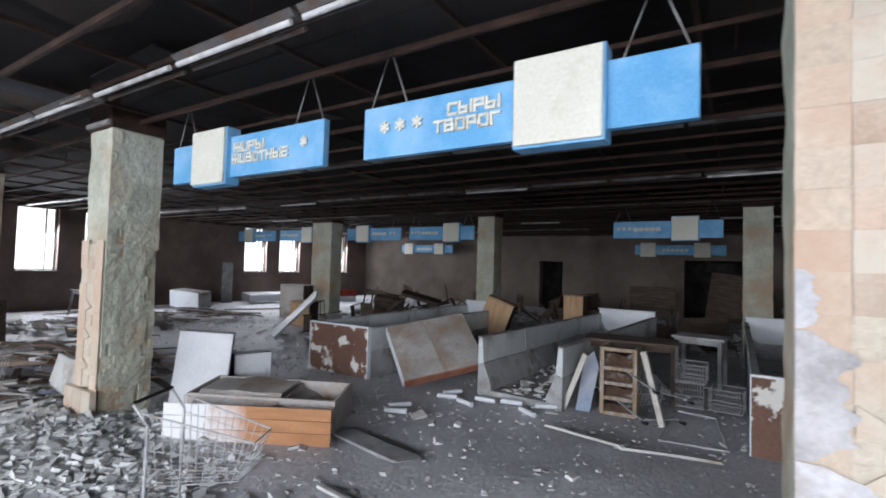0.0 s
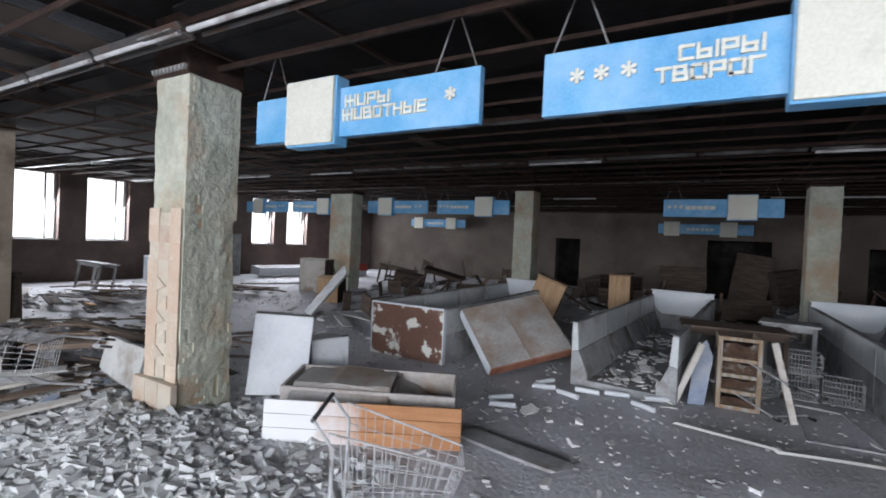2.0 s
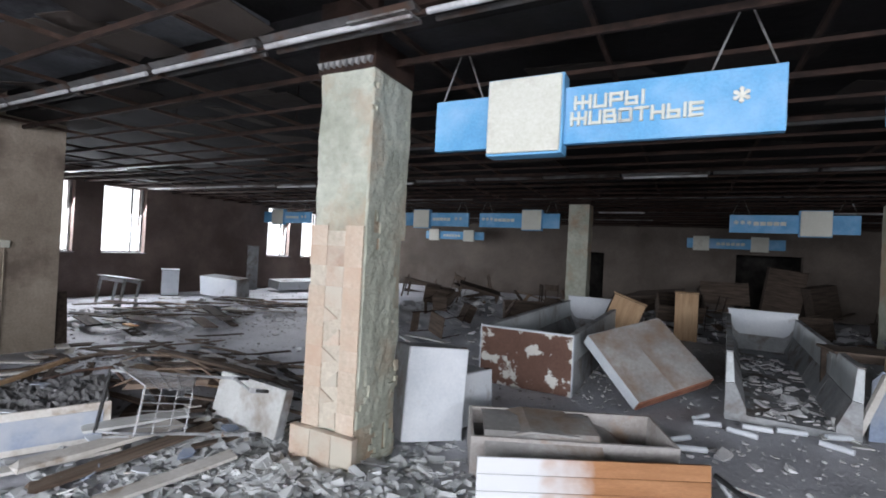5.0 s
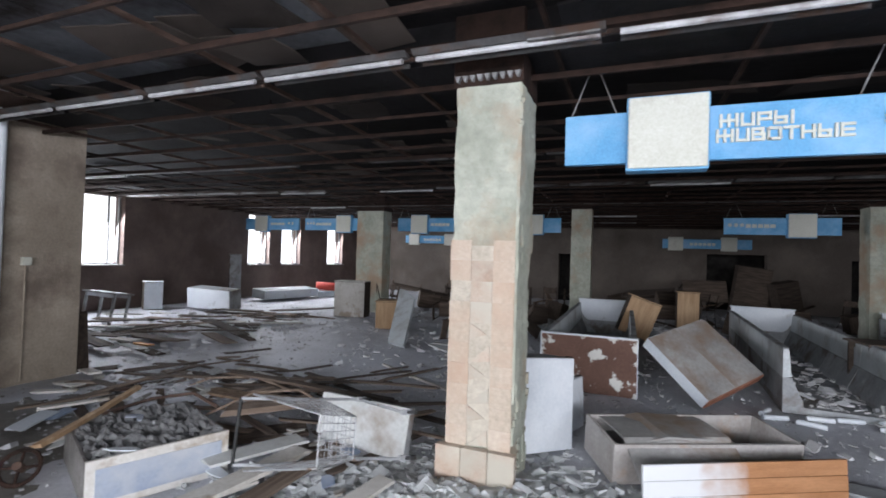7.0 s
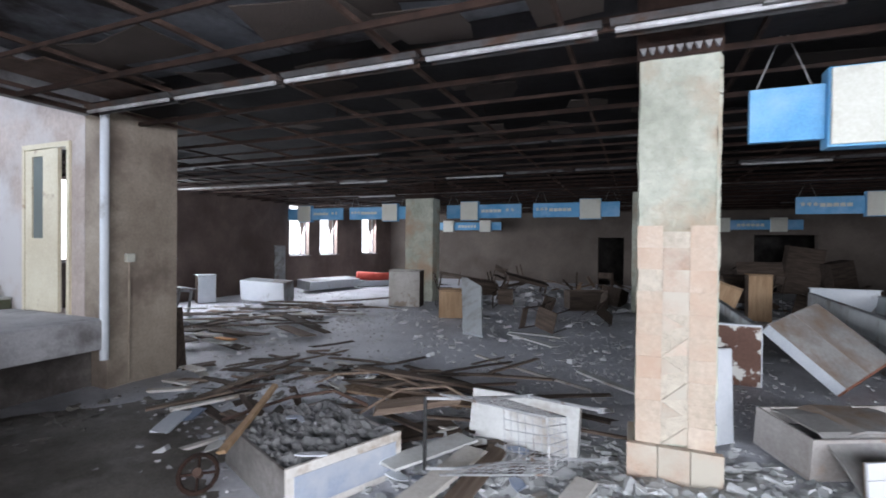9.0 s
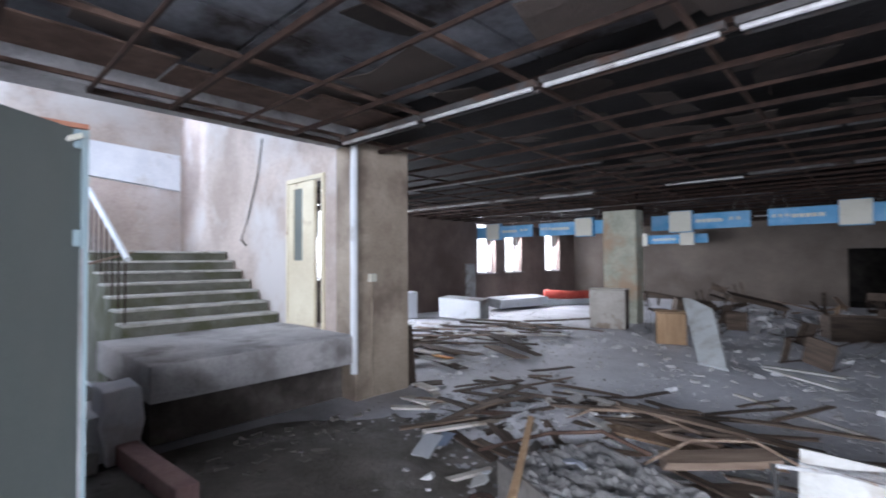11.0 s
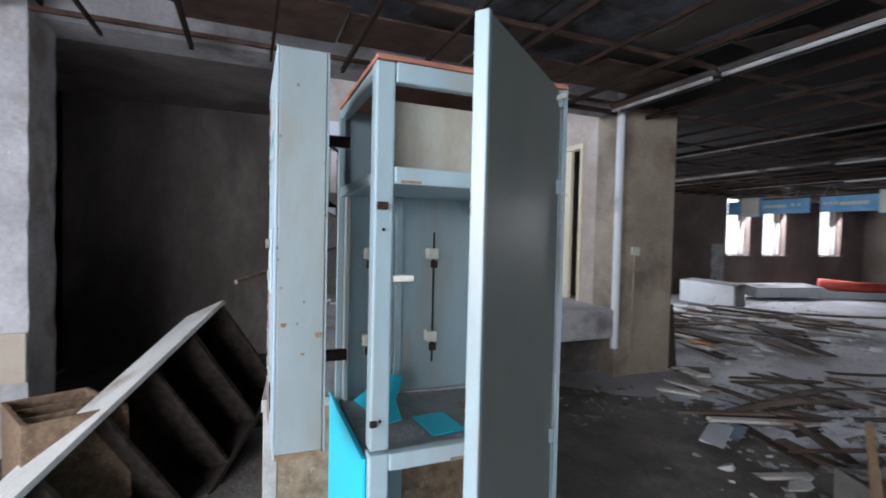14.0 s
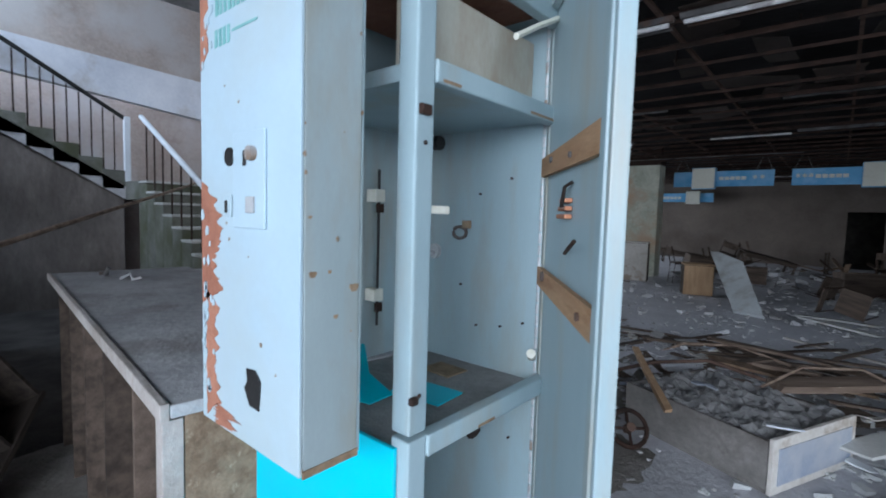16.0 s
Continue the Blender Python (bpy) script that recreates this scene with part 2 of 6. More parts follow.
def thing(name, m, label, category, group="", kind=""):
    ob = new(name)
    ob.matrix_world = m
    ob.empty_display_size = 0.1
    return tagged(ob, label, category, group, kind)


def single(name, bm, mat, m, label, category, group="", kind="", smooth=False):
    ob = new(name, mesh_of(name, bm, mat, smooth))
    ob.matrix_world = m
    return tagged(ob, label, category, group, kind)


def structure(name, bm, mat, label, category="wall"):
    return single(name, bm, mat, Matrix.Identity(4), label, category, "", "structure")


def wall_run(name, axis, at, thick, a, b, z0, z1, holes, mat, label):
    """A wall along x or y, from a to b, with rectangular holes (a, b, z0, z1) that go through it."""
    bm = bmesh.new()
    cuts = sorted({a, b, *[h[0] for h in holes], *[h[1] for h in holes]})
    for c, d in zip(cuts, cuts[1:]):
        mid = (c + d) / 2
        gaps = sorted((h[2], h[3]) for h in holes if h[0] < mid < h[1])
        z = z0
        for g0, g1 in [*gaps, (z1, z1)]:
            if g0 > z + 1e-4:
                if axis == "x":
                    slab(bm, c, at, z, d, at + thick, g0)
                else:
                    slab(bm, at, c, z, at + thick, d, g0)
            z = max(z, g1)
    bmesh.ops.remove_doubles(bm, verts=bm.verts[:], dist=1e-4)
    return structure(name, bm, mat, label)


# ---- setting ----
MOUNDS = [(-5.35, 1.55, 1.5, 0.13), (-3.9, 1.7, 0.9, 0.05), (-8.75, 2.55, 1.25, 0.30), (-9.9, 3.0, 1.2, 0.08), (-7.2, 2.2, 1.0, 0.08), (-12.8, 5.9, 1.6, 0.10), (-6.9, 8.4, 1.6, 0.08), (-4.3, 12.6, 2.4, 0.15), (-8.3, 12.8, 2.2, 0.18), (1.6, 13.0, 2.0, 0.15)]


def ground_at(x, y):
    z = 0.02 * noise.noise(Vector((x * 0.9, y * 0.9, 0))) + 0.008 * noise.noise(Vector((x * 4, y * 4, 3))) - 0.006
    for mx, my, r, hgt in MOUNDS:
        d = math.hypot(x - mx, y - my) / r
        if d < 1:
            z += hgt * (1 - d * d) ** 2 * (1 + 0.5 * noise.noise(Vector((x * 3, y * 3, 1))))
    return z


def floor_sheet():
    bm = bmesh.new()
    nx, ny = 190, 180
    grid = []
    for j in range(ny + 1):
        row = []
        for i in range(nx + 1):
            x, y = -18.0 + 28.0 * i / nx, -6.3 + 26.3 * j / ny
            row.append(bm.verts.new((x, y, ground_at(x, y))))
        grid.append(row)
    for j in range(ny):
        for i in range(nx):
            bm.faces.new((grid[j][i], grid[j][i + 1], grid[j + 1][i + 1], grid[j + 1][i]))
    return single("floor", bm, M_FLOOR, Matrix.Identity(4), "dusty dark grey concrete floor strewn with debris", "floor", "", "structure", True)


floor_sheet()
structure("ground", box(-300, -300, -0.4, 300, 300, -0.15), material("pale_ground", (0.2, 0.2, 0.17), (0.3, 0.3, 0.26), 0.3), "pale overgrown ground outside the building", "ground")
wall_run("wall_west", "y", -17.9, 0.4, 2.6, 20.2, -0.1, 3.6, [(a, b, 1.2, 3.06) for a, b in WINDOWS], M_WALL, "brown plastered wall with bright window openings")
wall_run("wall_north", "x", 19.75, 0.4, -17.5, 9.0, -0.1, 3.6, [(-7.38, -6.35, -0.1, 2.02), (2.85, 3.85, -0.1, 2.02), (-1.7, 0.3, -0.1, 2.15)], M_BACK, "grey brown plastered back wall with dark doorways")
wall_run("wall_east", "y", 9.0, 0.3, -6.3, 20.2, -0.1, 3.6, [], M_BACK, "plain plastered end wall")
wall_run("wall_south", "x", -6.3, 0.3, -17.9, 9.0, -0.1, 3.6, [(xa, xa + 4.6, 0.4, 3.05) for xa in (-8.4, -3.2, 2.0)], M_WALL, "shopfront wall with large open bays")
# Near black colour stands for the unlit depth beyond the doorways.
structure("storeroom_shell", box(-18, 23.0, -0.1, 9.3, 23.2, 3.6), M_SHADEBLACK, "store room wall coloured near black for unlit depth", "wall")
structure("storeroom_floor", box(-18, 20.15, -0.1, 9.3, 23.0, -0.01), M_SHADEBLACK, "store room floor coloured near black for unlit depth", "floor")


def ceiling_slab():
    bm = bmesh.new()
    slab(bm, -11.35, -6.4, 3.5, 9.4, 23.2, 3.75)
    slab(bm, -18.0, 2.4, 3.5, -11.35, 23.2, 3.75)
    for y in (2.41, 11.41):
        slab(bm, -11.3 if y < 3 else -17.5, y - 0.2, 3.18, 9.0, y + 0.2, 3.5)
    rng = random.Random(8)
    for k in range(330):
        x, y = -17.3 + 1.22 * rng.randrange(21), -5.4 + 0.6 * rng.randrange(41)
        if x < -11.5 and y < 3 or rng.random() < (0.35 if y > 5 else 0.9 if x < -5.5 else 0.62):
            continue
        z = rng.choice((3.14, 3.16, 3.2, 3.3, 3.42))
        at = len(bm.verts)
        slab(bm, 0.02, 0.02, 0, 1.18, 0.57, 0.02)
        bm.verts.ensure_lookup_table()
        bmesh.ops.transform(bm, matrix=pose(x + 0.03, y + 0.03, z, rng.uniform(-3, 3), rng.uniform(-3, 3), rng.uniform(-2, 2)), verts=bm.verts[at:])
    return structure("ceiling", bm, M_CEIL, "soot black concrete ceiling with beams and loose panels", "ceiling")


ceiling_slab()


def ceiling_bay():
    """Bare slabs over the stair end of the hall, with open joints, and the brown board along the stair edge."""
    # Slab tone is raised to stand for the stronger light near the stairs.
    bm = bmesh.new()
    for i in range(4):
        for j in range(4):
            x, y = -11.3 + 1.22 * i, -5.4 + 1.9 * j
            slab(bm, x + 0.012, y + 0.012, 3.465, x + 1.2, y + 1.88, 3.496)
    structure("ceiling_bay", bm, M_SLABGREY, "blue grey ceiling slabs with soot stains, lightened for stair light", "ceiling")
    bm = bmesh.new()
    for k in range(4):
        slab(bm, -10.95, -2.4 + 1.1 * k, 3.145 + 0.012 * (k % 2), -10.3 - 0.1 * (k % 3), -1.32 + 1.1 * k, 3.16 + 0.012 * (k % 2))
    structure("ceiling_board", bm, M_RUSTBROWN, "dark brown boards left along the stair opening", "ceiling")


ceiling_bay()


def column(x, y, w, d, top, tiles, label, mat=None, courses=10):
    c = thing("column", pose(x, y, 0), label, "column", "square columns of the hall", "structure")
    bm = bmesh.new()
    n = 60
    rings = []
    for k in range(n + 1):
        z = top * k / n
        ring = []
        for i in range(24):
            s, f = divmod(i, 6)
            f = f / 6 * 2 - 1
            px, py = ((f, -1), (1, f), (-f, 1), (-1, -f))[s]
            v = Vector((px * w / 2, py * d / 2, z))
            q = noise.noise(v * 5 + Vector((x, y, 0))) * 0.010 + noise.noise(Vector((v.x * 22, v.y * 22, v.z * 5)) + Vector((y, x, 0))) * 0.009
            corner = 0.985 if abs(px) == abs(py) else 1
            ring.append(bm.verts.new(((px * w / 2 + px * q) * corner, (py * d / 2 + py * q) * corner, z)))
        rings.append(ring)
    for a, b in zip(rings, rings[1:]):
        for i in range(24):
            j = (i + 1) % 24
            bm.faces.new((a[i], a[j], b[j], b[i]))
    bm.faces.new(rings[-1])
    part("shaft", bm, mat or M_COL, c)
    part("capital", box(-w / 2 - 0.02, -d / 2 - 0.02, top, w / 2 + 0.02, d / 2 + 0.02, 3.5, 0.01), M_RUST, c, "dark rusty steel head")
    if tiles and mat is None:
        flake = bmesh.new()
        nu, nv = 12, 70
        grid = [[flake.verts.new((w / 2 + 0.012 + 0.016 * max(0.0, noise.noise(Vector((i * 0.35, k * 0.16, x)))) + 0.006 * noise.noise(Vector((i * 1.3, k * 0.9, x + 4))), -d / 2 - 0.004 + (d + 0.004) * i / nu, 0.04 + (top - 0.06) * k / nv)) for i in range(nu + 1)] for k in range(nv + 1)]
        for k in range(nv):
            for i in range(nu):
                q = noise.noise(Vector((i * 0.22, k * 0.09, 3 + y))) + 0.35 * noise.noise(Vector((i * 0.7, k * 0.5, 7)))
                if q < 0.3 and not (k < 8 and i < 4 + (k % 3)):
                    flake.faces.new((grid[k][i], grid[k][i + 1], grid[k + 1][i + 1], grid[k + 1][i]))
        loose = [v for v in flake.verts if not v.link_faces]
        bmesh.ops.delete(flake, geom=loose, context="VERTS")
        skin = bmesh.ops.extrude_face_region(flake, geom=flake.faces[:])
        for v in skin["geom"]:
            if isinstance(v, bmesh.types.BMVert):
                v.co.x -= 0.022
        bmesh.ops.recalc_face_normals(flake, faces=flake.faces[:])
        part("plaster_coat", flake, M_COL, c, "thick cracked plaster coat with gaps")
    if tiles:
        for k in range(9):
            part("plaster_key", prism([(-0.022, 0.01), (0.022, 0.01), (0.008, -0.035), (-0.006, -0.03)], 0.03), M_DUST, c).location = (-w / 2 + 0.02 + k * (w - 0.04) / 8, -d / 2 - 0.05, top + 0.06)
        rng = random.Random(5)
        part("mortar_bed", box(-w / 2 + 0.01, -d / 2 - 0.016, 0.34, w / 2 - 0.02, -d / 2 + 0.02, 0.28 + 0.15 * courses), M_MORTAR, c, "pale mortar bed of lost tiles")
        shared = {}
        tw = w / 3
        for k in range(courses):
            for i in range(3):
                hgt = 0.15
                if i == 1 and k < 6:
                    continue
                if rng.random() < (0.1 if k < 8 else 4 / courses ** 2 * 10) * (1 if courses == 10 else 0.4) and k > 1:
                    continue
                key = i
                if key not in shared:
                    shared[key] = mesh_of("tile", box(0.002, -0.007, 0.0004, tw - 0.001, 0.0, hgt - 0.0004), M_TILE if key == 1 else M_TILEPALE)
                t = new("tile", shared[key])
                t.parent = c
                t.location = (-w / 2 + i * tw + rng.uniform(-0.0015, 0.0015), -d / 2 - 0.0165 - rng.uniform(0, 0.0015), 0.32 + k * hgt)
            if k < 6:
                up = k % 2 == 0
                o = [(0.005, 0), (tw - 0.006, 0.02), (tw - 0.01, 0.13)] if up else [(0.005, 0.02), (tw * 0.8, 0.06), (0.006, 0.135)]
                t = part("tile", prism(o, -0.012), M_TILE, c)
                t.location = (-w / 2 + tw, -d / 2 - 0.0165, 0.33 + k * hgt)
        for i in range(3):
            part("tile", box(-w / 2 - 0.05 + i * (w + 0.1) / 3, -d / 2 - 0.09, 0, -w / 2 - 0.05 + (i + 1) * (w + 0.1) / 3 - 0.004, -d / 2 - 0.03, 0.33, 0.006), M_TILE, c)
        part("tile", box(-w / 2 - 0.05, -d / 2 - 0.026, 0, -w / 2 - 0.004, d / 2 - 0.1, 0.31, 0.006), M_TILE, c)
    return c


column(-5.58, 2.41, 0.49, 0.49, 2.96, True, "square column with flaking green plaster and peach tiles")
near_column = column(0.42, 2.41, 0.49, 0.49, 2.96, True, "square column with peach tiles and peeling plaster", None, 17)
for z0, z1, reach, mat, label in ((0.36, 0.99, 0.36, M_WHITEPLASTER, "white plaster clinging to the tiles"), (0.995, 1.46, 0.19, M_CONC, "bare grey patch where tiles fell"), (1.465, 1.68, 0.07, M_WHITEPLASTER, "white plaster clinging to the tiles")):
    rim = [(-0.243, z0 + (z1 - z0) * k / 30) for k in range(30, -1, -1)] + [(-0.235 + reach * max(0.1, 0.75 + 0.4 * noise.noise(Vector((k * 0.23, z0 * 9, 0))) + 0.2 * noise.noise(Vector((k * 0.9, z0, 4)))) * min(1, 0.25 + k / 6, 0.25 + (30 - k) / 6), z0 + (z1 - z0) * k / 30) for k in range(31)]
    part("plaster_patch", prism(rim, 0.006), mat, near_column, label).location.y = -0.278
corner_column = column(-11.4, -3.6, 0.49, 0.49, 3.2, True, "square column with white plaster and remaining tiles", M_WHITEPLASTER)
for z in (1.13, 2.17):
    part("tile", box(0.24, -0.13, z, 0.262, 0.07, z + 0.2, 0.003), material("brown_glazed_tile", (0.16, 0.11, 0.09), (0.24, 0.17, 0.14), 5, 0.5, 0.2, 40), corner_column, "single brown tile left on the plaster")
for k in range(2):
    part("tile", box(0.24, -0.24 + 0.24 * k, 0.52, 0.266, -0.004 + 0.24 * k, 0.87, 0.004), M_TILE, corner_column)
column(-5.70, 11.43, 0.5, 0.5, 3.02, False, "pale green plastered column before the back wall")
column(0.34, 11.43, 0.5, 0.5, 3.02, False, "pale green plastered column before the back wall")
column(-11.76, 11.31, 0.9, 0.5, 3.0, False, "wide grey green plastered column")

# stair hall
structure("pier", box(-11.75, 2.05, -0.05, -11.35, 2.92, 3.5, 0.008), M_PIER, "ochre plastered wall end beside the stairs", "wall")
structure("beam", box(-11.75, -6.0, 3.12, -11.35, 2.05, 3.75), M_CONC, "bare concrete beam over the stair opening", "beam")
structure("wall_dark", box(-13.9, -3.9, -0.05, -13.6, -1.65, 3.45), M_DARK, "brown grey wall under the stairs, darkened for shade", "wall")
# Lining and ceiling of the recess are added to keep it dark.
structure("wall_dark_south", box(-13.6, -3.95, -0.05, -11.66, -3.9, 3.12), M_DARK, "added side lining under the stairs, darkened for shade", "wall")
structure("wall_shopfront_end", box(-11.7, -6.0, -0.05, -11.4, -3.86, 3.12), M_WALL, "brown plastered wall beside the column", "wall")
structure("ceiling_recess", box(-13.6, -3.9, 3.12, -11.752, -1.65, 3.3), M_DARK, "added ceiling of the recess, darkened for shade", "ceiling")
wall_run("wall_stair_north", "x", 2.05, 0.3, -17.5, -11.752, -0.05, 6.5, [(-12.95, -12.0, 0.8, 2.85)], M_STAIR, "pinkish plastered stair hall wall with a door")
wall_run("wall_stair_west", "y", -17.6, 0.3, -4.2, 2.35, -0.05, 6.5, [(-2.4, 1.2, 3.9, 5.6)], M_STAIR, "bright pinkish plastered stair hall wall")
wall_run("wall_stair_south", "x", -4.2, 0.3, -17.3, -11.7, -0.05, 6.5, [(-16.1, -13.1, 4.0, 6.0)], M_STAIR, "stair hall wall with a high window")
structure("ceiling_stair", box(-17.6, -4.2, 6.5, -11.35, 2.35, 6.7), M_CONC, "concrete ceiling over the stairs", "ceiling")
structure("upper_wall", box(-11.7, -4.2, 3.752, -11.4, 2.05, 6.5), M_STAIR, "plastered wall above the stair opening", "wall")
structure("upper_parapet", prism([(-3.9, 3.5), (-3.9, 3.87), (1.67, 3.655), (1.67, 3.0)], 0.14, "x"), M_WHITEWASH, "whitewashed stair parapet with a sloping foot", "parapet").location.x = -16.3
structure("upper_wall_west", prism([(-3.9, 3.875), (-3.9, 6.5), (1.67, 6.5), (1.67, 3.66)], 0.12, "x"), M_STAIR, "pinkish plastered wall above the stair parapet", "wall").location.x = -16.29
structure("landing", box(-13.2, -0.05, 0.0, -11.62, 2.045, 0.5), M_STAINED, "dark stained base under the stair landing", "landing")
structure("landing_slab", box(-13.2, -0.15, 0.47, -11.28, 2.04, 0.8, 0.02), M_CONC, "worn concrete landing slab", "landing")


for x0, y0, x1, y1, z1, mat in ((-12.2, -0.72, -11.5, -0.16, 0.40, M_WHITEWASH), (-11.9, -0.45, -11.42, -0.155, 0.62, M_WHITEWASH), (-11.6, -0.95, -11.3, -0.5, 0.2, M_CONC)):
    lump = box(x0, y0, 0.0, x1, y1, z1, 0.03)
    bmesh.ops.subdivide_edges(lump, edges=lump.edges[:], cuts=3, use_grid_fill=True)
    for v in lump.verts:
        v.co += noise.noise_vector(v.co * 5) * 0.035
    structure("broken_step", lump, mat, "broken whitewashed step block beside the landing", "step")


def stairs():
    s = thing("stairs", pose(0, 0, 0), "worn stone stairs with mossy treads going up", "stairs", "", "structure")
    for k in range(7):
        x = -13.2 - 0.3 * k
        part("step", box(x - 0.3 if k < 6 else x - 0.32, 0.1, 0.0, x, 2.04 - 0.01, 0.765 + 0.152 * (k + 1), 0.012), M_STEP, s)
        # Treads are coloured paler than risers, as light from above would make them.
        part("tread", box(x - 0.3, 0.09, 0.767 + 0.152 * (k + 1), x + 0.03, 2.04 - 0.012, 0.8 + 0.152 * (k + 1), 0.008), M_TREAD, s, "worn tread with rounded nosing, coloured pale as if lit")
    part("upper_landing", box(-17.3, 0.1, 1.6, -15.3, 2.04, 1.87), M_STEP, s)
    for k in range(10):
        y = 0.1 - 0.28 * k
        part("step", box(-17.3, y - 0.30, 1.75 + 0.165 * k, -15.9, y, 1.87 + 0.165 * (k + 1), 0.01), M_STEP, s)
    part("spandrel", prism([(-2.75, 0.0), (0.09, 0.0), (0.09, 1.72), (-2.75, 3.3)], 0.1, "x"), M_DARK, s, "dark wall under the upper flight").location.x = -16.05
    part("soffit", prism([(0.1, 1.6), (0.1, 1.8), (-2.7, 3.45), (-2.7, 3.25)], 1.4, "x"), M_CONC, s).location.x = -17.3
    for k in range(10):
        y = -0.02 - 0.28 * k
        z = 1.87 + 0.165 * (k + 1)
        for q in range(2):
            part("baluster", tube([(-15.95, y - 0.14 * q, z), (-15.95, y - 0.14 * q, z + 0.82 + 0.0825 * q)], 0.011, 6), M_RUST, s)
    part("handrail", tube([(-15.95, 0.12, 2.82), (-15.95, -2.8, 4.53)], 0.03, 8), M_BLACK, s, "dark timber handrail")
    part("newel_post", box(-15.98, 0.1, 1.7, -15.9, 0.18, 2.85, 0.006), M_WHITE, s, "peeling bluish white newel post")
    for k in range(7):
        x = -13.3 - 0.3 * k
        part("baluster", tube([(x, 0.14, 0.95 + 0.152 * k), (x, 0.14, 1.75 + 0.152 * k)], 0.012, 6), M_RUST, s)
    part("handrail", tube([(-13.2, 0.14, 1.72), (-15.3, 0.14, 2.78)], 0.035, 8), M_WHITE, s, "white painted handrail")
    return s


stairs()


def door_leaf():
    d = thing("door", pose(-12.95, 2.05, 0.8), "ivory painted door ajar with a narrow glass pane", "door", "", "structure")
    part("frame", box(0, -0.03, 0, 0.05, 0.08, 2.05), M_DOOR, d)
    part("frame", box(0.9, -0.03, 0, 0.95, 0.08, 2.05), M_DOOR, d)
    part("frame", box(0.05, -0.03, 1.99, 0.9, 0.08, 2.05), M_DOOR, d)
    leaf = bmesh.new()
    slab(leaf, 0.055, -0.02, 0.01, 0.19, 0.02, 1.98)
    slab(leaf, 0.42, -0.02, 0.01, 0.72, 0.02, 1.98)
    slab(leaf, 0.19, -0.02, 0.01, 0.42, 0.02, 0.9)
    slab(leaf, 0.19, -0.02, 1.9, 0.42, 0.02, 1.98)
    part("leaf", leaf, M_DOOR, d)
    part("pane", box(0.19, -0.003, 0.9, 0.42, 0.003, 1.9), M_SLATE, d, "dull dark glass pane")
    return d


door_leaf()
# Near black backing stands for the unlit gap behind the door.
structure("door_room", box(-13.2, 2.75, 0.0, -11.76, 2.8, 3.4), M_SHADEBLACK, "closet wall behind the stair door, near black for unlit depth", "wall")
structure("drain_pipe", tube([(-11.30, 1.99, 0.35), (-11.30, 1.99, 3.4)], 0.045, 12), M_WHITE, "white painted drain pipe", "pipe")


# ---- windows ----
def window_frame(i, ya, yb):
    w = thing("window_%d" % i, pose(-17.70, ya, 1.2), "bright broken window with a dark slender frame", "window", "hall windows", "structure")
    wd, hg = yb - ya, 1.86
    part("window_frame", box(-0.03, 0, 0, 0.03, 0.05, hg), M_DUST, w)
    part("window_frame", box(-0.03, wd - 0.05, 0, 0.03, wd, hg), M_DUST, w)
    part("mullion", box(-0.03, wd * 0.72, 0, 0.03, wd * 0.72 + 0.035, hg), M_DUST, w)
    part("window_frame", box(-0.03, 0.05, 0, 0.03, wd - 0.05, 0.05), M_DUST, w)
    part("window_sill", box(0.03, 0.0, -0.02, 0.3, wd, 0.012), M_CONC, w)


for i, (ya, yb) in enumerate(WINDOWS):
    window_frame(i + 1, ya, yb)


# ---- hanging ceiling frame and lamps ----
def ceiling_grid():
    g = thing("ceiling_frame", pose(0, 0, 3.05), "rusty steel frame of a lost hung ceiling", "ceiling frame", "", "structure")
    for k in range(41):
        y = -5.4 + 0.6 * k
        x0 = -11.35 if y < 2.9 else -17.5
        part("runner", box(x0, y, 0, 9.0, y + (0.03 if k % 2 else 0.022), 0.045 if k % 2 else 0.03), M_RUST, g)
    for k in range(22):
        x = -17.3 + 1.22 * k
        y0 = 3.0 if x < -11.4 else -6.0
        # Bars near the stairs take a lighter rust in place of stronger light.
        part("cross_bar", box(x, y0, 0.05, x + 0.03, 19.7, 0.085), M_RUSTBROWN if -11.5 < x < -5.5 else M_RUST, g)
    part("edge_bar", box(-11.36, -0.6, 0.0, -11.33, 2.0, 0.05), M_RUST, g)
    rng = random.Random(3)
    for k in range(60):
        x, y = rng.uniform(-17, 8), rng.uniform(-5, 19)
        if x < -11.5 and y < 3:
            continue
        part("hanger", tube([(x, y, 0.04), (x + rng.uniform(-0.05, 0.05), y, 0.45)], 0.006, 5), M_RUST, g)
    return g


ceiling_grid()


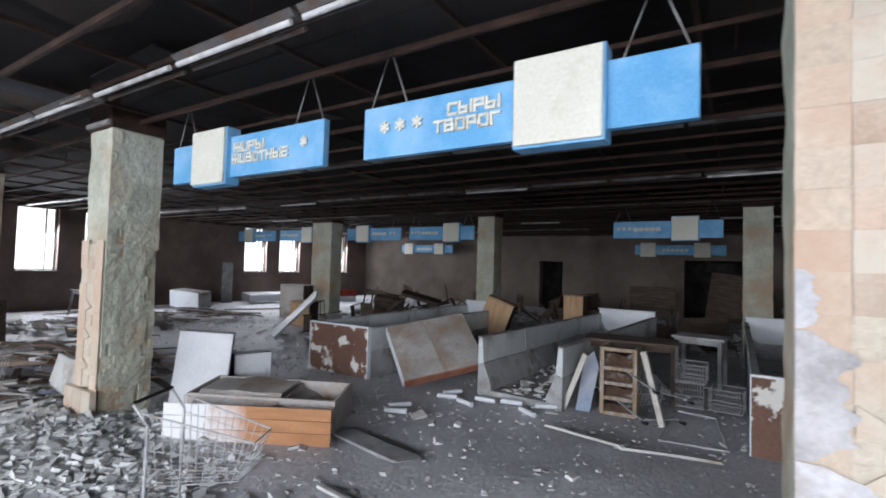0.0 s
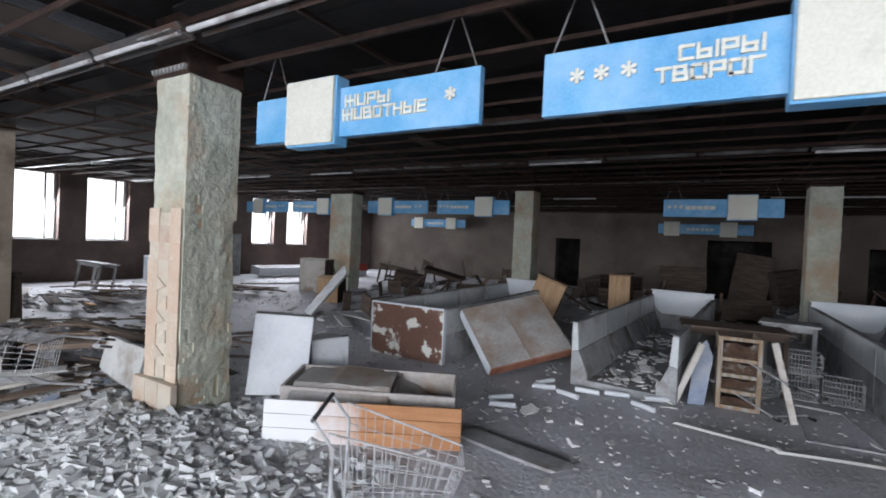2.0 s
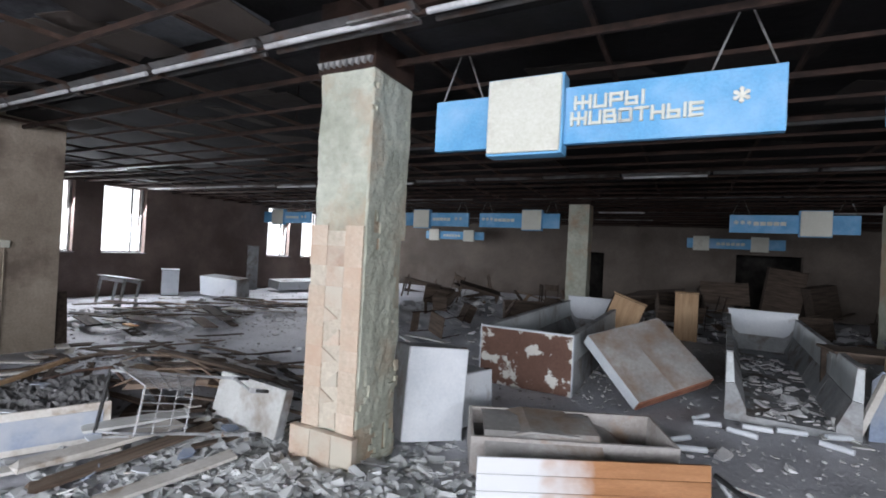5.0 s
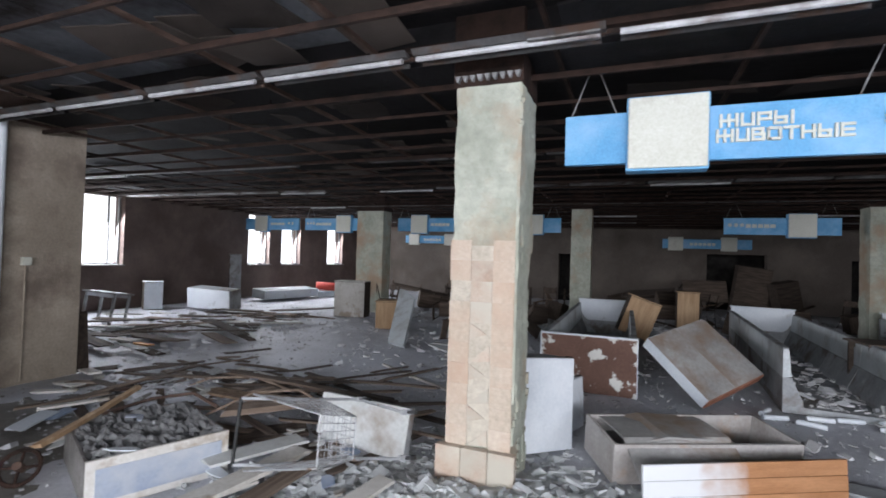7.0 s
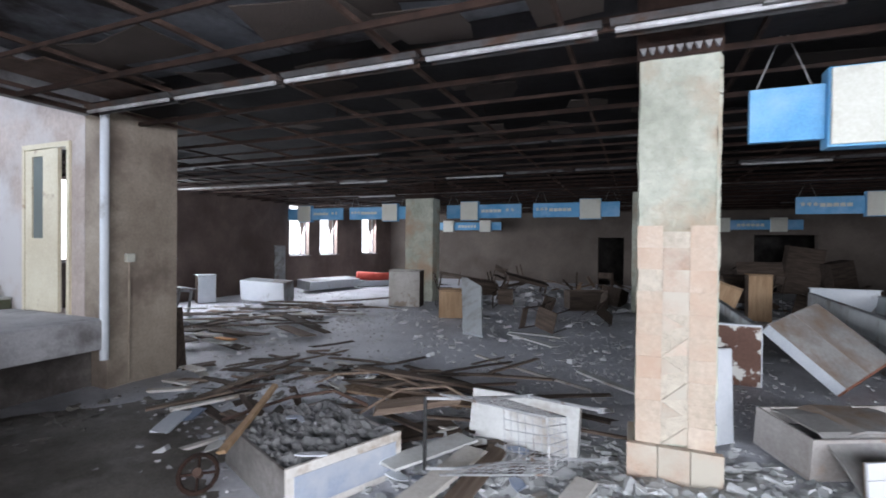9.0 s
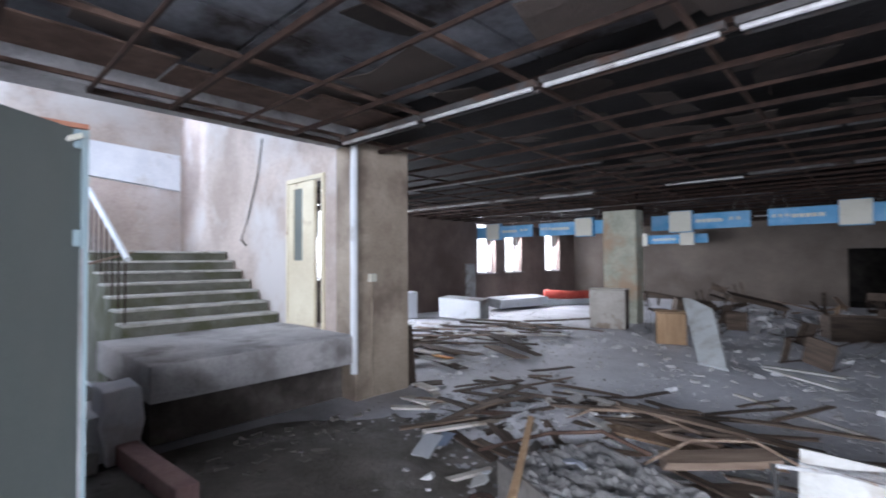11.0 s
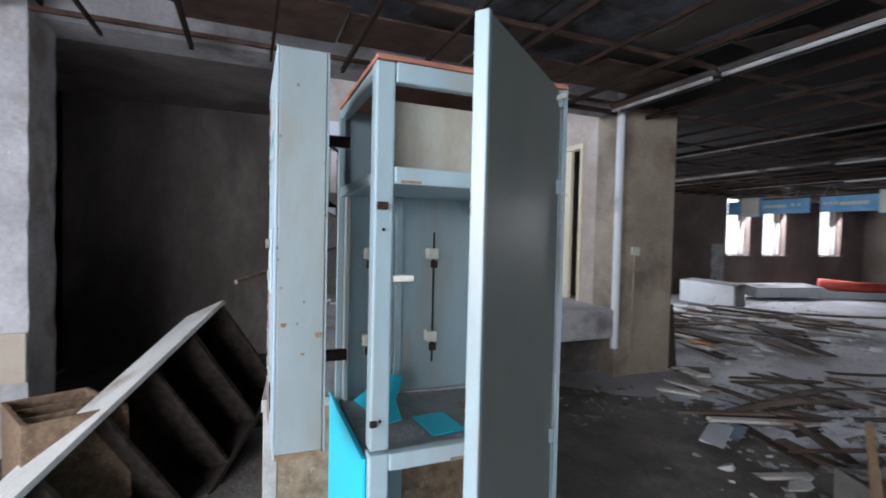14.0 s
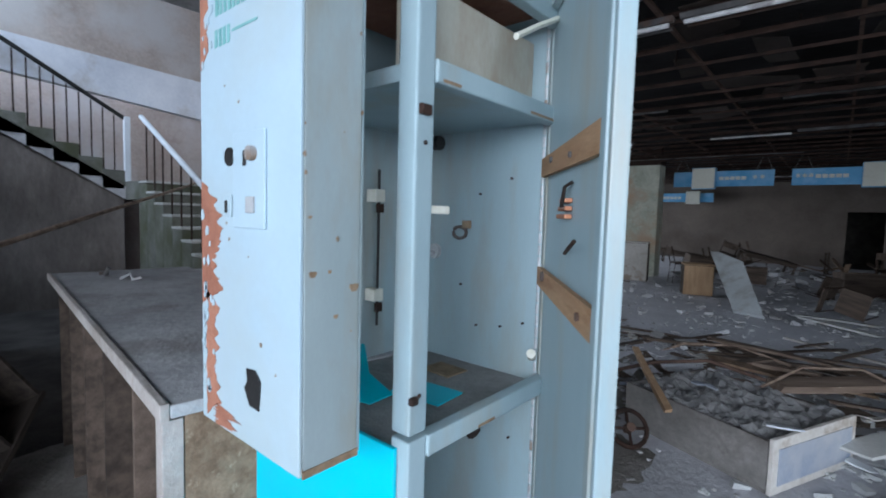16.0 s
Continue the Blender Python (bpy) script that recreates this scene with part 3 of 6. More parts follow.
def lamp_rail(y):
    r = thing("light_rail", pose(0, y, 3.06), "long rusty rail of fluorescent lamp housings", "lamp rail", "ceiling lamp rails", "structure")
    x = -11.2 if y < 3 else -17.3
    rng = random.Random(int(y * 10))
    part("rail", box(x, -0.03, 0.03, 8.9, 0.03, 0.07), M_RUST, r)
    while x < 8.6:
        ln = 1.25
        if rng.random() < 0.78:
            # Far housings are coloured paler to stand for window reflections on their edges.
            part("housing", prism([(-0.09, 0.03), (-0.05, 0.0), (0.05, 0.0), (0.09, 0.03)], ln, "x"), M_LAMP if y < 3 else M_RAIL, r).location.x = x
        if y < 3 and rng.random() < 0.8:
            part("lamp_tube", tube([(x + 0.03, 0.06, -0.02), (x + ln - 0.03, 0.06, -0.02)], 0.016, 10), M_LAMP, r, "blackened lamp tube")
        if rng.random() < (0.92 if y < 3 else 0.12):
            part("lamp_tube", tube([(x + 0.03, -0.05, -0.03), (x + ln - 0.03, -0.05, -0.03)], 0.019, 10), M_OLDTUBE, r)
        x += ln + 0.05
    return r


for y in (1.8, 4.95, 7.6, 10.4, 13.3, 16.2):
    lamp_rail(y)


# ---- hanging signs ----
STROKES = {  # bars of each raised letter in a cell one high: width, then (x0, y0, x1, y1)
    "Ж": (1.3, ((0, 0, 0, 1), (0.65, 0, 0.65, 1), (1.3, 0, 1.3, 1), (0, 0.5, 1.3, 0.5))),
    "И": (0.9, ((0, 0, 0, 1), (0.9, 0, 0.9, 1), (0, 0, 0.9, 0))),
    "Р": (0.9, ((0, 0, 0, 1), (0, 1, 0.9, 1), (0.9, 0.45, 0.9, 1), (0, 0.45, 0.9, 0.45))),
    "Ы": (1.3, ((0, 0, 0, 1), (0, 0, 0.8, 0), (0.8, 0, 0.8, 0.5), (0, 0.5, 0.8, 0.5), (1.3, 0, 1.3, 1))),
    "В": (0.9, ((0, 0, 0, 1), (0, 1, 0.8, 1), (0.8, 0.5, 0.8, 1), (0, 0.5, 0.9, 0.5), (0.9, 0, 0.9, 0.5), (0, 0, 0.9, 0))),
    "О": (0.95, ((0, 0.1, 0, 0.9), (0.1, 1, 0.85, 1), (0.95, 0.1, 0.95, 0.9), (0.1, 0, 0.85, 0), (0, 0.9, 0.1, 1), (0.85, 1, 0.95, 0.9), (0.95, 0.1, 0.85, 0), (0, 0.1, 0.1, 0))),
    "Т": (0.95, ((0, 1, 0.95, 1), (0.475, 0, 0.475, 1))),
    "Н": (0.9, ((0, 0, 0, 1), (0.9, 0, 0.9, 1), (0, 0.5, 0.9, 0.5))),
    "Е": (0.85, ((0, 0, 0, 1), (0, 1, 0.85, 1), (0, 0.5, 0.8, 0.5), (0, 0, 0.85, 0))),
    "С": (0.9, ((0, 0.1, 0, 0.9), (0.1, 1, 0.9, 1), (0.1, 0, 0.9, 0), (0, 0.9, 0.1, 1), (0, 0.1, 0.1, 0))),
    "Г": (0.8, ((0, 0, 0, 1), (0, 1, 0.8, 1))),
}


def lettering(text, parent, x0, x1, z0, z1):
    """One line of raised square letters between x0 and x1, standing on z0, in front of the board."""
    bm = bmesh.new()
    gap = 0.42
    total = sum(STROKES[ch][0] for ch in text) + gap * (len(text) - 1)
    th = 0.0105
    kx, kz = (x1 - x0 - 2 * th) / total, z1 - z0 - 2 * th
    at = 0.0
    for i, ch in enumerate(text):
        wide, bars = STROKES[ch]
        for n, (ax, az, bx, bz) in enumerate(bars):
            p, q = Vector((x0 + th + (at + ax) * kx, z0 + th + az * kz)), Vector((x0 + th + (at + bx) * kx, z0 + th + bz * kz))
            u = (q - p).normalized()
            v = Vector((-u.y, u.x)) * th
            p, q = p - u * th, q + u * th
            front = -0.016 - 0.0004 * (n % 4)
            lo = [bm.verts.new((c.x, 0.001, c.y)) for c in (p - v, q - v, q + v, p + v)]
            hi = [bm.verts.new((c.x, front, c.y)) for c in (p - v * 0.8, q - v * 0.8, q + v * 0.8, p + v * 0.8)]
            bm.faces.new(hi)
            for k in range(4):
                bm.faces.new((lo[k], lo[(k + 1) % 4], hi[(k + 1) % 4], hi[k]))
        at += wide + gap
    bmesh.ops.recalc_face_normals(bm, faces=bm.faces[:])
    return part("lettering", bm, M_CREAM, parent, "cream raised lettering")


def snowflake(parent, x, z, r, mat, y):
    o = []
    for k in range(24):
        q = (1.0, 0.86, 0.30, 0.86)[k % 4]
        a = math.pi / 12 * k + math.pi / 6 + (0.06 if k % 4 == 1 else -0.06 if k % 4 == 3 else 0)
        o.append((r * q * math.cos(a), r * q * math.sin(a)))
    ob = part("snowflake", prism(o, 0.01, "z"), mat, parent)
    ob.matrix_basis = pose(x, y, z, 90, 0, 0)


def sign(x, y, mirror, lines, flakes, label):
    """A blue board 2.24 m long with a cream light box; the box stands at its short end."""
    s = thing("hanging_sign", pose(x, y, 2.44), label, "sign", "hanging shop signs")
    bx = 0.45 if not mirror else 1.24
    part("board", box(0, 0.0, 0, 2.24, 0.06, 0.385, 0.004), M_BLUE, s)
    lb = part("light_box", box(bx, -0.05, -0.07, bx + 0.55, 0.10, 0.48, 0.012), M_BLUE, s, "blue edged light box")
    part("face", box(bx + 0.012, -0.075, -0.055, bx + 0.538, -0.048, 0.468, 0.012), M_CREAM, lb, "cream light box face")
    for hx in (0.04, 2.2):
        for lean in (0.0, 0.34):
            part("hanger", tube([(hx + (lean if hx < 1 else -lean), 0.03, 0.38), (hx + (0.17 if hx < 1 else -0.17), 0.03, 0.82)], 0.006, 6), M_RAIL, s)
        part("hanger", tube([(hx + (0.17 if hx < 1 else -0.17), 0.03, 0.815), (hx + (0.19 if hx < 1 else -0.15), 0.03, 1.06)], 0.007, 6), M_RAIL, s)
    if lines == "bars":
        t0 = 1.08 if not mirror else 0.44
        for i in range(5):
            part("letter_bar", box(t0 + i * 0.12, -0.006, 0.16, t0 + i * 0.12 + 0.10, 0.0, 0.24), M_CREAM, s)
    elif lines:
        for word, xa, xb, za, zb in lines:
            lettering(word, s, xa, xb, za, zb)
    for fx in flakes:
        snowflake(s, fx, 0.22, 0.048, M_CREAM, -0.008)
    return s


sign(-5.08, 2.65, False, (("ЖИРЫ", 1.06, 1.50, 0.222, 0.316), ("ЖИВОТНЫЕ", 1.04, 1.83, 0.115, 0.209)), (2.02,), "sky blue hanging sign with cream box and letters")
sign(-2.405, 2.65, True, (("СЫРЫ", 0.745, 1.14, 0.222, 0.312), ("ТВОРОГ", 0.635, 1.14, 0.115, 0.205)), (0.21, 0.35, 0.50), "sky blue hanging sign with cream box and letters")
for sx, mi in ((-17.0, False), (-14.5, True), (-11.08, False), (-8.5, True), (-2.5, True)):
    sign(sx, 11.55, mi, "bars", (0.12, 0.24, 0.36) if mi else (1.85, 2.0), "dusty blue hanging sign far back in the hall")


def twin_sign(x, y):
    s = thing("hanging_sign", pose(x, y, 2.25), "faded blue sign with two cream boxes", "sign", "hanging shop signs")
    part("board", box(0, 0, 0.08, 3.0, 0.06, 0.44, 0.004), M_BLUE, s)
    for bx in (0.2, 2.0):
        part("light_box", box(bx, -0.06, 0, bx + 0.52, 0.1, 0.52, 0.012), M_CREAM, s, "cream light box")
    for i in range(6):
        part("letter_bar", box(0.95 + i * 0.15, -0.006, 0.2, 1.06 + i * 0.15, 0.0, 0.3), M_CREAM, s)
    for hx in (0.3, 2.7):
        part("hanger", tube([(hx, 0.03, 0.4), (hx, 0.03, 1.25)], 0.006, 6), M_LAMP, s)


twin_sign(-3.33, 19.1)
twin_sign(-14.5, 19.1)
# ---- things ----
M_TOP = material("dusty_grey_worktop", (0.30, 0.31, 0.32), (0.42, 0.43, 0.44), 2.5, 0.85, 0.3, 30, (0.22, 0.21, 0.20), 2, 0.6, 0.08)
M_CHIP = material("brown_chipboard", (0.16, 0.105, 0.066), (0.30, 0.215, 0.145), 22, 0.9, 0.3, 90, (0.36, 0.28, 0.20), 30, 0.64, 0.05, vary=0.15)
M_DARKWOOD = material("charred_and_shaded_wood", (0.05, 0.038, 0.03), (0.12, 0.09, 0.07), 3, 0.9, 0.4, 40, vary=0.4, stretch=(0.7, 6, 6))
M_PALEWOOD = material("pale_board", (0.50, 0.47, 0.42), (0.66, 0.64, 0.60), 2, 0.85, 0.2, 30, (0.36, 0.30, 0.24), 3, 0.6, 0.05, vary=0.2)
M_WIRE = material("galvanised_wire", (0.34, 0.35, 0.36), (0.50, 0.51, 0.52), 8, 0.5, 0.1, 60, (0.22, 0.15, 0.10), 6, 0.62, 0.05, metal=0.25)
M_DUSTY = material("dust_coated_chipboard", (0.30, 0.27, 0.245), (0.44, 0.42, 0.40), 2.5, 0.95, 0.3, 35, (0.34, 0.20, 0.11), 1.2, 0.6, 0.06)
M_FILL = material("dark_debris", (0.12, 0.12, 0.12), (0.25, 0.248, 0.246), 6, 0.95, 1.0, 25, (0.45, 0.45, 0.46), 9, 0.66, 0.02)
M_RED = material("faded_red_plastic", (0.45, 0.06, 0.045), (0.60, 0.11, 0.08), 3, 0.6, 0.1, 30)
M_STEELBLUE = material("dull_blue_paint", (0.20, 0.26, 0.38), (0.32, 0.38, 0.48), 1.5, 0.6, 0.1, 30, (0.45, 0.47, 0.50), 1.6, 0.56, 0.12)
# Face enamel is lighter than the door edge to stand for daylight on it.
M_PAINT = material("daylit_enamel_face", (0.35, 0.46, 0.525), (0.40, 0.51, 0.57), 1.2, 0.35, 0.02, 90, (0.36, 0.41, 0.40), 2.0, 0.64, 0.15, grainy=0.05, spec=0.5)
M_PRIMER = material("red_brown_primer", (0.26, 0.11, 0.07), (0.36, 0.17, 0.11), 6, 0.8, 0.4, 40)
M_EDGE = material("grey_green_enamel", (0.245, 0.30, 0.305), (0.30, 0.36, 0.368), 2.0, 0.42, 0.04, 90, (0.26, 0.225, 0.15), 2.2, 0.58, 0.14, stretch=(2.5, 2.5, 0.8), grainy=0.08)
M_RUSTLINE = material("ochre_rust", (0.19, 0.13, 0.08), (0.27, 0.20, 0.13), 30, 0.9, 0.3, 60)
M_GREEN = material("green_print", (0.13, 0.32, 0.31), (0.22, 0.42, 0.42), 5, 0.5, 0.0, 40)
M_OCHRE = material("orange_timber", (0.55, 0.24, 0.06), (0.66, 0.34, 0.12), 4, 0.7, 0.2, 30)


def faded_boards():
    """Veneer whose one half is bleached white, with a ragged border."""
    mt = material("half_bleached_veneer", (0.36, 0.17, 0.075), (0.47, 0.24, 0.115), 2.0, 0.6, 0.15, 30, stretch=(1, 6, 6))
    n, l = mt.node_tree.nodes, mt.node_tree.links
    bs = n["Principled BSDF"]
    src = bs.inputs["Base Color"].links[0].from_socket
    tc, sp = n.new("ShaderNodeTexCoord"), n.new("ShaderNodeSeparateXYZ")
    l.new(tc.outputs["Object"], sp.inputs[0])
    nz = n.new("ShaderNodeTexNoise")
    nz.inputs["Scale"].default_value, nz.inputs["Detail"].default_value = 3.5, 6
    l.new(tc.outputs["Object"], nz.inputs["Vector"])
    ad = n.new("ShaderNodeMath")
    ad.operation = "MULTIPLY_ADD"
    ad.inputs[1].default_value = 0.7
    l.new(nz.outputs["Fac"], ad.inputs[0])
    l.new(sp.outputs["X"], ad.inputs[2])
    mr = n.new("ShaderNodeMapRange")
    mr.inputs["From Min"].default_value, mr.inputs["From Max"].default_value = 0.85, 1.15
    l.new(ad.outputs[0], mr.inputs["Value"])
    mx = n.new("ShaderNodeMix")
    mx.data_type = "RGBA"
    mx.inputs["A"].default_value = (0.68, 0.69, 0.70, 1)
    l.new(mr.outputs[0], mx.inputs["Factor"])
    l.new(src, mx.inputs["B"])
    l.new(mx.outputs["Result"], bs.inputs["Base Color"])
    return mt


M_FADED = faded_boards()


def trough(m, length, open_end, label, w=1.15):
    """A long open freezer counter; the near end may have lost its panel."""
    t = thing("freezer_counter", m, label, "freezer", "open freezer counters")
    upper = [(0.0, 0.40), (0.0, 0.73), (0.055, 0.735), (0.06, 0.71), (0.085, 0.42)]
    lower = [(0.0, 0.08), (0.0, 0.395), (0.085, 0.412), (0.20, 0.14), (0.20, 0.08)]
    n = max(2, round(length / 1.25))
    for k in range(n):
        ln = length / n - 0.018
        for shape, mat in ((upper, M_FRIDGE), (lower, M_GREY)):
            a = part("side_panel", prism(shape, ln, "y"), mat, t)
            b = part("side_panel", prism([(w - x, z) for x, z in shape], ln, "y"), mat, t)
            a.location.y = b.location.y = k * length / n
    for x in (-0.008, w - 0.062):
        part("trim", box(x, 0.0, 0.738, x + 0.07, length, 0.752, 0.004), M_GREY, t)
    part("bottom", box(0, 0.0, 0.0, w, length, 0.08), M_GREY, t)
    o = [(0.02, 0.84), (w - 0.02, 0.84), (w - 0.02, 0.66), (w - 0.14, 0.44), (w - 0.22, 0.38), (0.22, 0.38), (0.14, 0.44), (0.02, 0.66)]
    part("end_panel", prism(o, 0.05, "y"), M_WHITE, t, "white enamel end panel").location.y = length - 0.06
    part("trim", box(0.0, length - 0.08, 0.84, w, length + 0.02, 0.858, 0.004), M_WHITE, t)
    part("end_wall", box(0, length, 0.0, w, length + 0.06, 0.74, 0.01), M_GREY, t)
    if not open_end:
        part("end_panel", box(-0.01, -0.06, 0.02, w + 0.01, 0.0, 0.74, 0.012), M_PEEL, t, "brown end panel with peeling paint")
        part("trim", box(-0.018, -0.068, 0.735, w + 0.018, 0.008, 0.757, 0.004), M_WHITE, t, "pale metal trim")
        part("trim", box(-0.02, -0.068, 0.02, -0.01, 0.008, 0.735), M_WHITE, t)
        part("trim", box(w + 0.01, -0.068, 0.02, w + 0.02, 0.008, 0.735), M_WHITE, t)
    return t


M_FRIDGE = material("greenish_grey_enamel", (0.48, 0.515, 0.52), (0.61, 0.645, 0.65), 1.2, 0.5, 0.15, 40, (0.33, 0.32, 0.30), 2.0, 0.6, 0.08)
trough(pose(-2.87, 5.5, 0, 0, 0, -3.8), 5.0, True, "long pale freezer counter with its end torn off")
trough(pose(0.12, 5.2, 0), 5.6, False, "long freezer counter with peeling brown end")
trough(pose(-5.62, 5.2, 0), 4.9, False, "long freezer counter with peeling brown end beside a column")


def frame_from(p, u, v):
    """A pose with its origin at p, x along u, and y as near to v as it can be."""
    u = Vector(u).normalized()
    w = u.cross(Vector(v)).normalized()
    v = w.cross(u)
    return Matrix((*[(u[i], v[i], w[i], p[i]) for i in range(3)], (0, 0, 0, 1)))


def overturned_cabinet():
    c = thing("metal_cabinet", frame_from((-3.70, 5.02, 0.14), (0.73, 0.89, 0.2), (-0.70, 0.26, 0.55)), "dented grey metal cabinet lying tilted between freezers", "cabinet")
    part("front", box(0, 0, -0.02, 0.56, 0.95, 0.0, 0.004), M_DENT, c)
    part("front", box(0.565, 0, -0.02, 1.17, 0.95, 0.0, 0.004), M_DENT, c)
    part("side", box(-0.015, 0, -0.13, 0.0, 0.95, 0.005, 0.004), M_WHITE, c)
    part("side", box(1.17, 0, -0.13, 1.185, 0.95, 0.0, 0.004), M_DENT, c)
    part("plinth", box(0, -0.02, -0.13, 1.17, 0.0, -0.002, 0.004), M_PRIMER, c, "rusty brown plinth")
    part("top", box(0, 0.95, -0.13, 1.17, 0.965, 0.0, 0.004), M_DENT, c)
    return c


M_DENT = material("stained_grey_sheet", (0.27, 0.262, 0.25), (0.42, 0.41, 0.395), 1.6, 0.6, 0.3, 25, (0.235, 0.165, 0.115), 1.7, 0.55, 0.1)
overturned_cabinet()


def refrigerator(m, w, d, hgt, label):
    r = thing("refrigerator", m, label, "refrigerator")
    part("body", box(0, 0.045, 0, w, d, hgt, 0.015), M_GREY, r)
    part("door", box(-0.01, 0, 0.01, w + 0.01, 0.04, hgt, 0.014), M_WHITE, r, "white enamelled door")
    part("hinge", box(w - 0.06, 0.01, hgt, w, 0.05, hgt + 0.012, 0.003), M_RUST, r)
    return r


refrigerator(pose(-5.38, 2.88, 0.02, -5, 5, 51), 0.555, 0.42, 0.82, "white enamelled refrigerator tilted beside the column")
refrigerator(pose(-5.12, 3.52, 0.0, -3, 0, 70), 0.42, 0.35, 0.51, "small white refrigerator behind a larger one")


def open_box(name, m, sx, sy, sz, th, mat, label, category, shelves=(), inside=None):
    b = thing(name, m, label, category)
    part("bottom", box(0, 0, 0, sx, sy, th), mat, b)
    part("side", box(0, 0, th, sx, th, sz, 0.002), mat, b)
    part("side", box(0, sy - th, th, sx, sy, sz, 0.002), mat, b)
    part("end", box(0, th, th, th, sy - th, sz, 0.002), mat, b)
    part("end", box(sx - th, th, th, sx, sy - th, sz, 0.002), mat, b)
    for k in shelves:
        part("partition", box(k, th, th, k + th, sy - th, sz - 0.02, 0.002), mat, b)
    if inside:
        part("dust_fill", box(th, th, th, sx * 0.62, sy - th, sz * 0.55), inside, b, "grey dust and plaster")
    return b


open_box("drawer_box", pose(-4.67, 2.69, 0.01, 5, 0, 26), 1.53, 0.56, 0.31, 0.025, M_DUSTY, "open chipboard drawer box full of dust", "box", (0.98,), M_DUST)


single("bent_sheet", prism([(-0.34, -0.26), (-0.2, -0.13), (0.0, 0.012), (0.3, 0.03), (0.5, 0.02), (0.5, 0.008), (0.3, 0.018), (0.0, 0.0), (-0.2, -0.145), (-0.34, -0.275)], 0.86, "x"), M_DENT, pose(-4.60, 2.78, 0.335, 0, 0, 26), "dusty bent sheet sliding off a drawer box", "sheet")
single("bent_sheet", prism([(0, 0.0), (0.25, 0.05), (0.6, 0.03), (0.95, -0.09), (1.1, -0.2), (1.1, -0.215), (0.95, -0.105), (0.6, 0.015), (0.25, 0.035), (0, -0.015)], 0.5), M_DENT, pose(-4.5, 2.80, 0.31, 3, 0, 26), "bent dusty metal sheet lying over a box", "sheet")


def counter_front():
    c = thing("counter_front", pose(-4.46, 2.33, 0.0, -4, 0, 29), "orange veneered counter front, half bleached white", "panel")
    me = mesh_of("board", box(0, 0, 0, 1.57, 0.022, 0.106, 0.003), M_FADED)
    for k in range(3):
        b = new("board", me)
        b.parent = c
        b.location = (0, 0, 0.004 + 0.109 * k)
    part("backing", box(0.02, 0.024, 0.0, 1.55, 0.05, 0.32), M_CHIP, c)
    return c


counter_front()


M_SHABBY = material("dusty_tan_veneer", (0.26, 0.18, 0.11), (0.42, 0.32, 0.22), 4.0, 0.85, 0.3, 30, (0.40, 0.38, 0.35), 3.0, 0.55, 0.08, stretch=(6, 6, 0.7))
M_ROTTEN = material("rotten_brown_board", (0.055, 0.032, 0.022), (0.12, 0.075, 0.052), 6, 0.95, 0.6, 40, (0.24, 0.22, 0.20), 6, 0.6, 0.05)


def drawer_unit(m):
    d = thing("drawer_unit", m, "tan wooden drawer unit that has lost its drawers", "cabinet")
    for x in (0, 0.36):
        part("side", box(x, 0, 0, x + 0.045, 0.45, 0.77, 0.004), M_SHABBY, d)
    for z in (0.0, 0.17, 0.34, 0.51, 0.73):
        part("rail", box(0.046, 0, z, 0.359, 0.04, z + 0.04, 0.003), M_SHABBY, d)
    for z, lo, hi in ((0.04, 0.0, 0.09), (0.21, 0.01, 0.12), (0.38, 0.0, 0.125), (0.55, 0.0, 0.165)):
        part("drawer_front", prism([(0.05, z + lo), (0.355, z + lo), (0.355, z + hi), (0.27, z + hi * 0.72), (0.16, z + hi * 0.95), (0.05, z + hi * 0.8)], 0.02), M_ROTTEN, d, "rotten broken drawer front").location.y = 0.05
    part("back", box(0.046, 0.43, 0, 0.359, 0.45, 0.77), M_DARKWOOD, d)
    part("drawer_runner", box(0.05, 0.05, 0.2, 0.355, 0.42, 0.215), M_DARKWOOD, d)
    part("drawer_runner", box(0.05, 0.05, 0.37, 0.355, 0.42, 0.385), M_DARKWOOD, d)
    return d


drawer_unit(pose(-1.36, 5.68, 0, 0, 0, 3))


def table(m, w, d, hgt, mat, label, legs=4):
    t = thing("table", m, label, "table", "broken shop tables")
    part("tabletop", box(0, 0, hgt - 0.03, w, d, hgt, 0.004), mat, t)
    part("apron", box(0.05, 0.04, hgt - 0.11, w - 0.05, 0.06, hgt - 0.03), mat, t)
    part("apron", box(0.05, d - 0.06, hgt - 0.11, w - 0.05, d - 0.04, hgt - 0.03), mat, t)
    for i, (x, y) in enumerate(((0.04, 0.04), (w - 0.09, 0.04), (0.04, d - 0.09), (w - 0.09, d - 0.09))):
        if i < legs:
            part("leg", box(x, y, 0, x + 0.05, y + 0.05, hgt - 0.03, 0.003), mat, t)
    return t


table(pose(-1.75, 6.35, 0, 0, 0, 6), 1.15, 0.6, 0.76, M_DARKWOOD, "dark wooden table before a freezer counter")
table(pose(-0.85, 7.9, 0, 0, 0, -8), 0.7, 0.55, 0.72, M_GREY, "grey metal table between the freezers")
for (x0, x1, y, z) in ((-1.72, -1.5, 5.62, 0.72),):
    single("loose_leg", box(-0.03, -0.03, 0, 0.03, 0.03, 0.72, 0.004), M_PALEWOOD, pose(-1.75, 5.55, 0.0, 0, 20, 10), "pale broken table leg leaning on the drawers", "table leg")
    single("loose_leg", box(-0.03, -0.03, 0, 0.03, 0.03, 0.8, 0.004), M_PALEWOOD, pose(-0.68, 5.6, 0.0, 0, -14, 0), "pale broken table leg leaning on the drawers", "table leg")


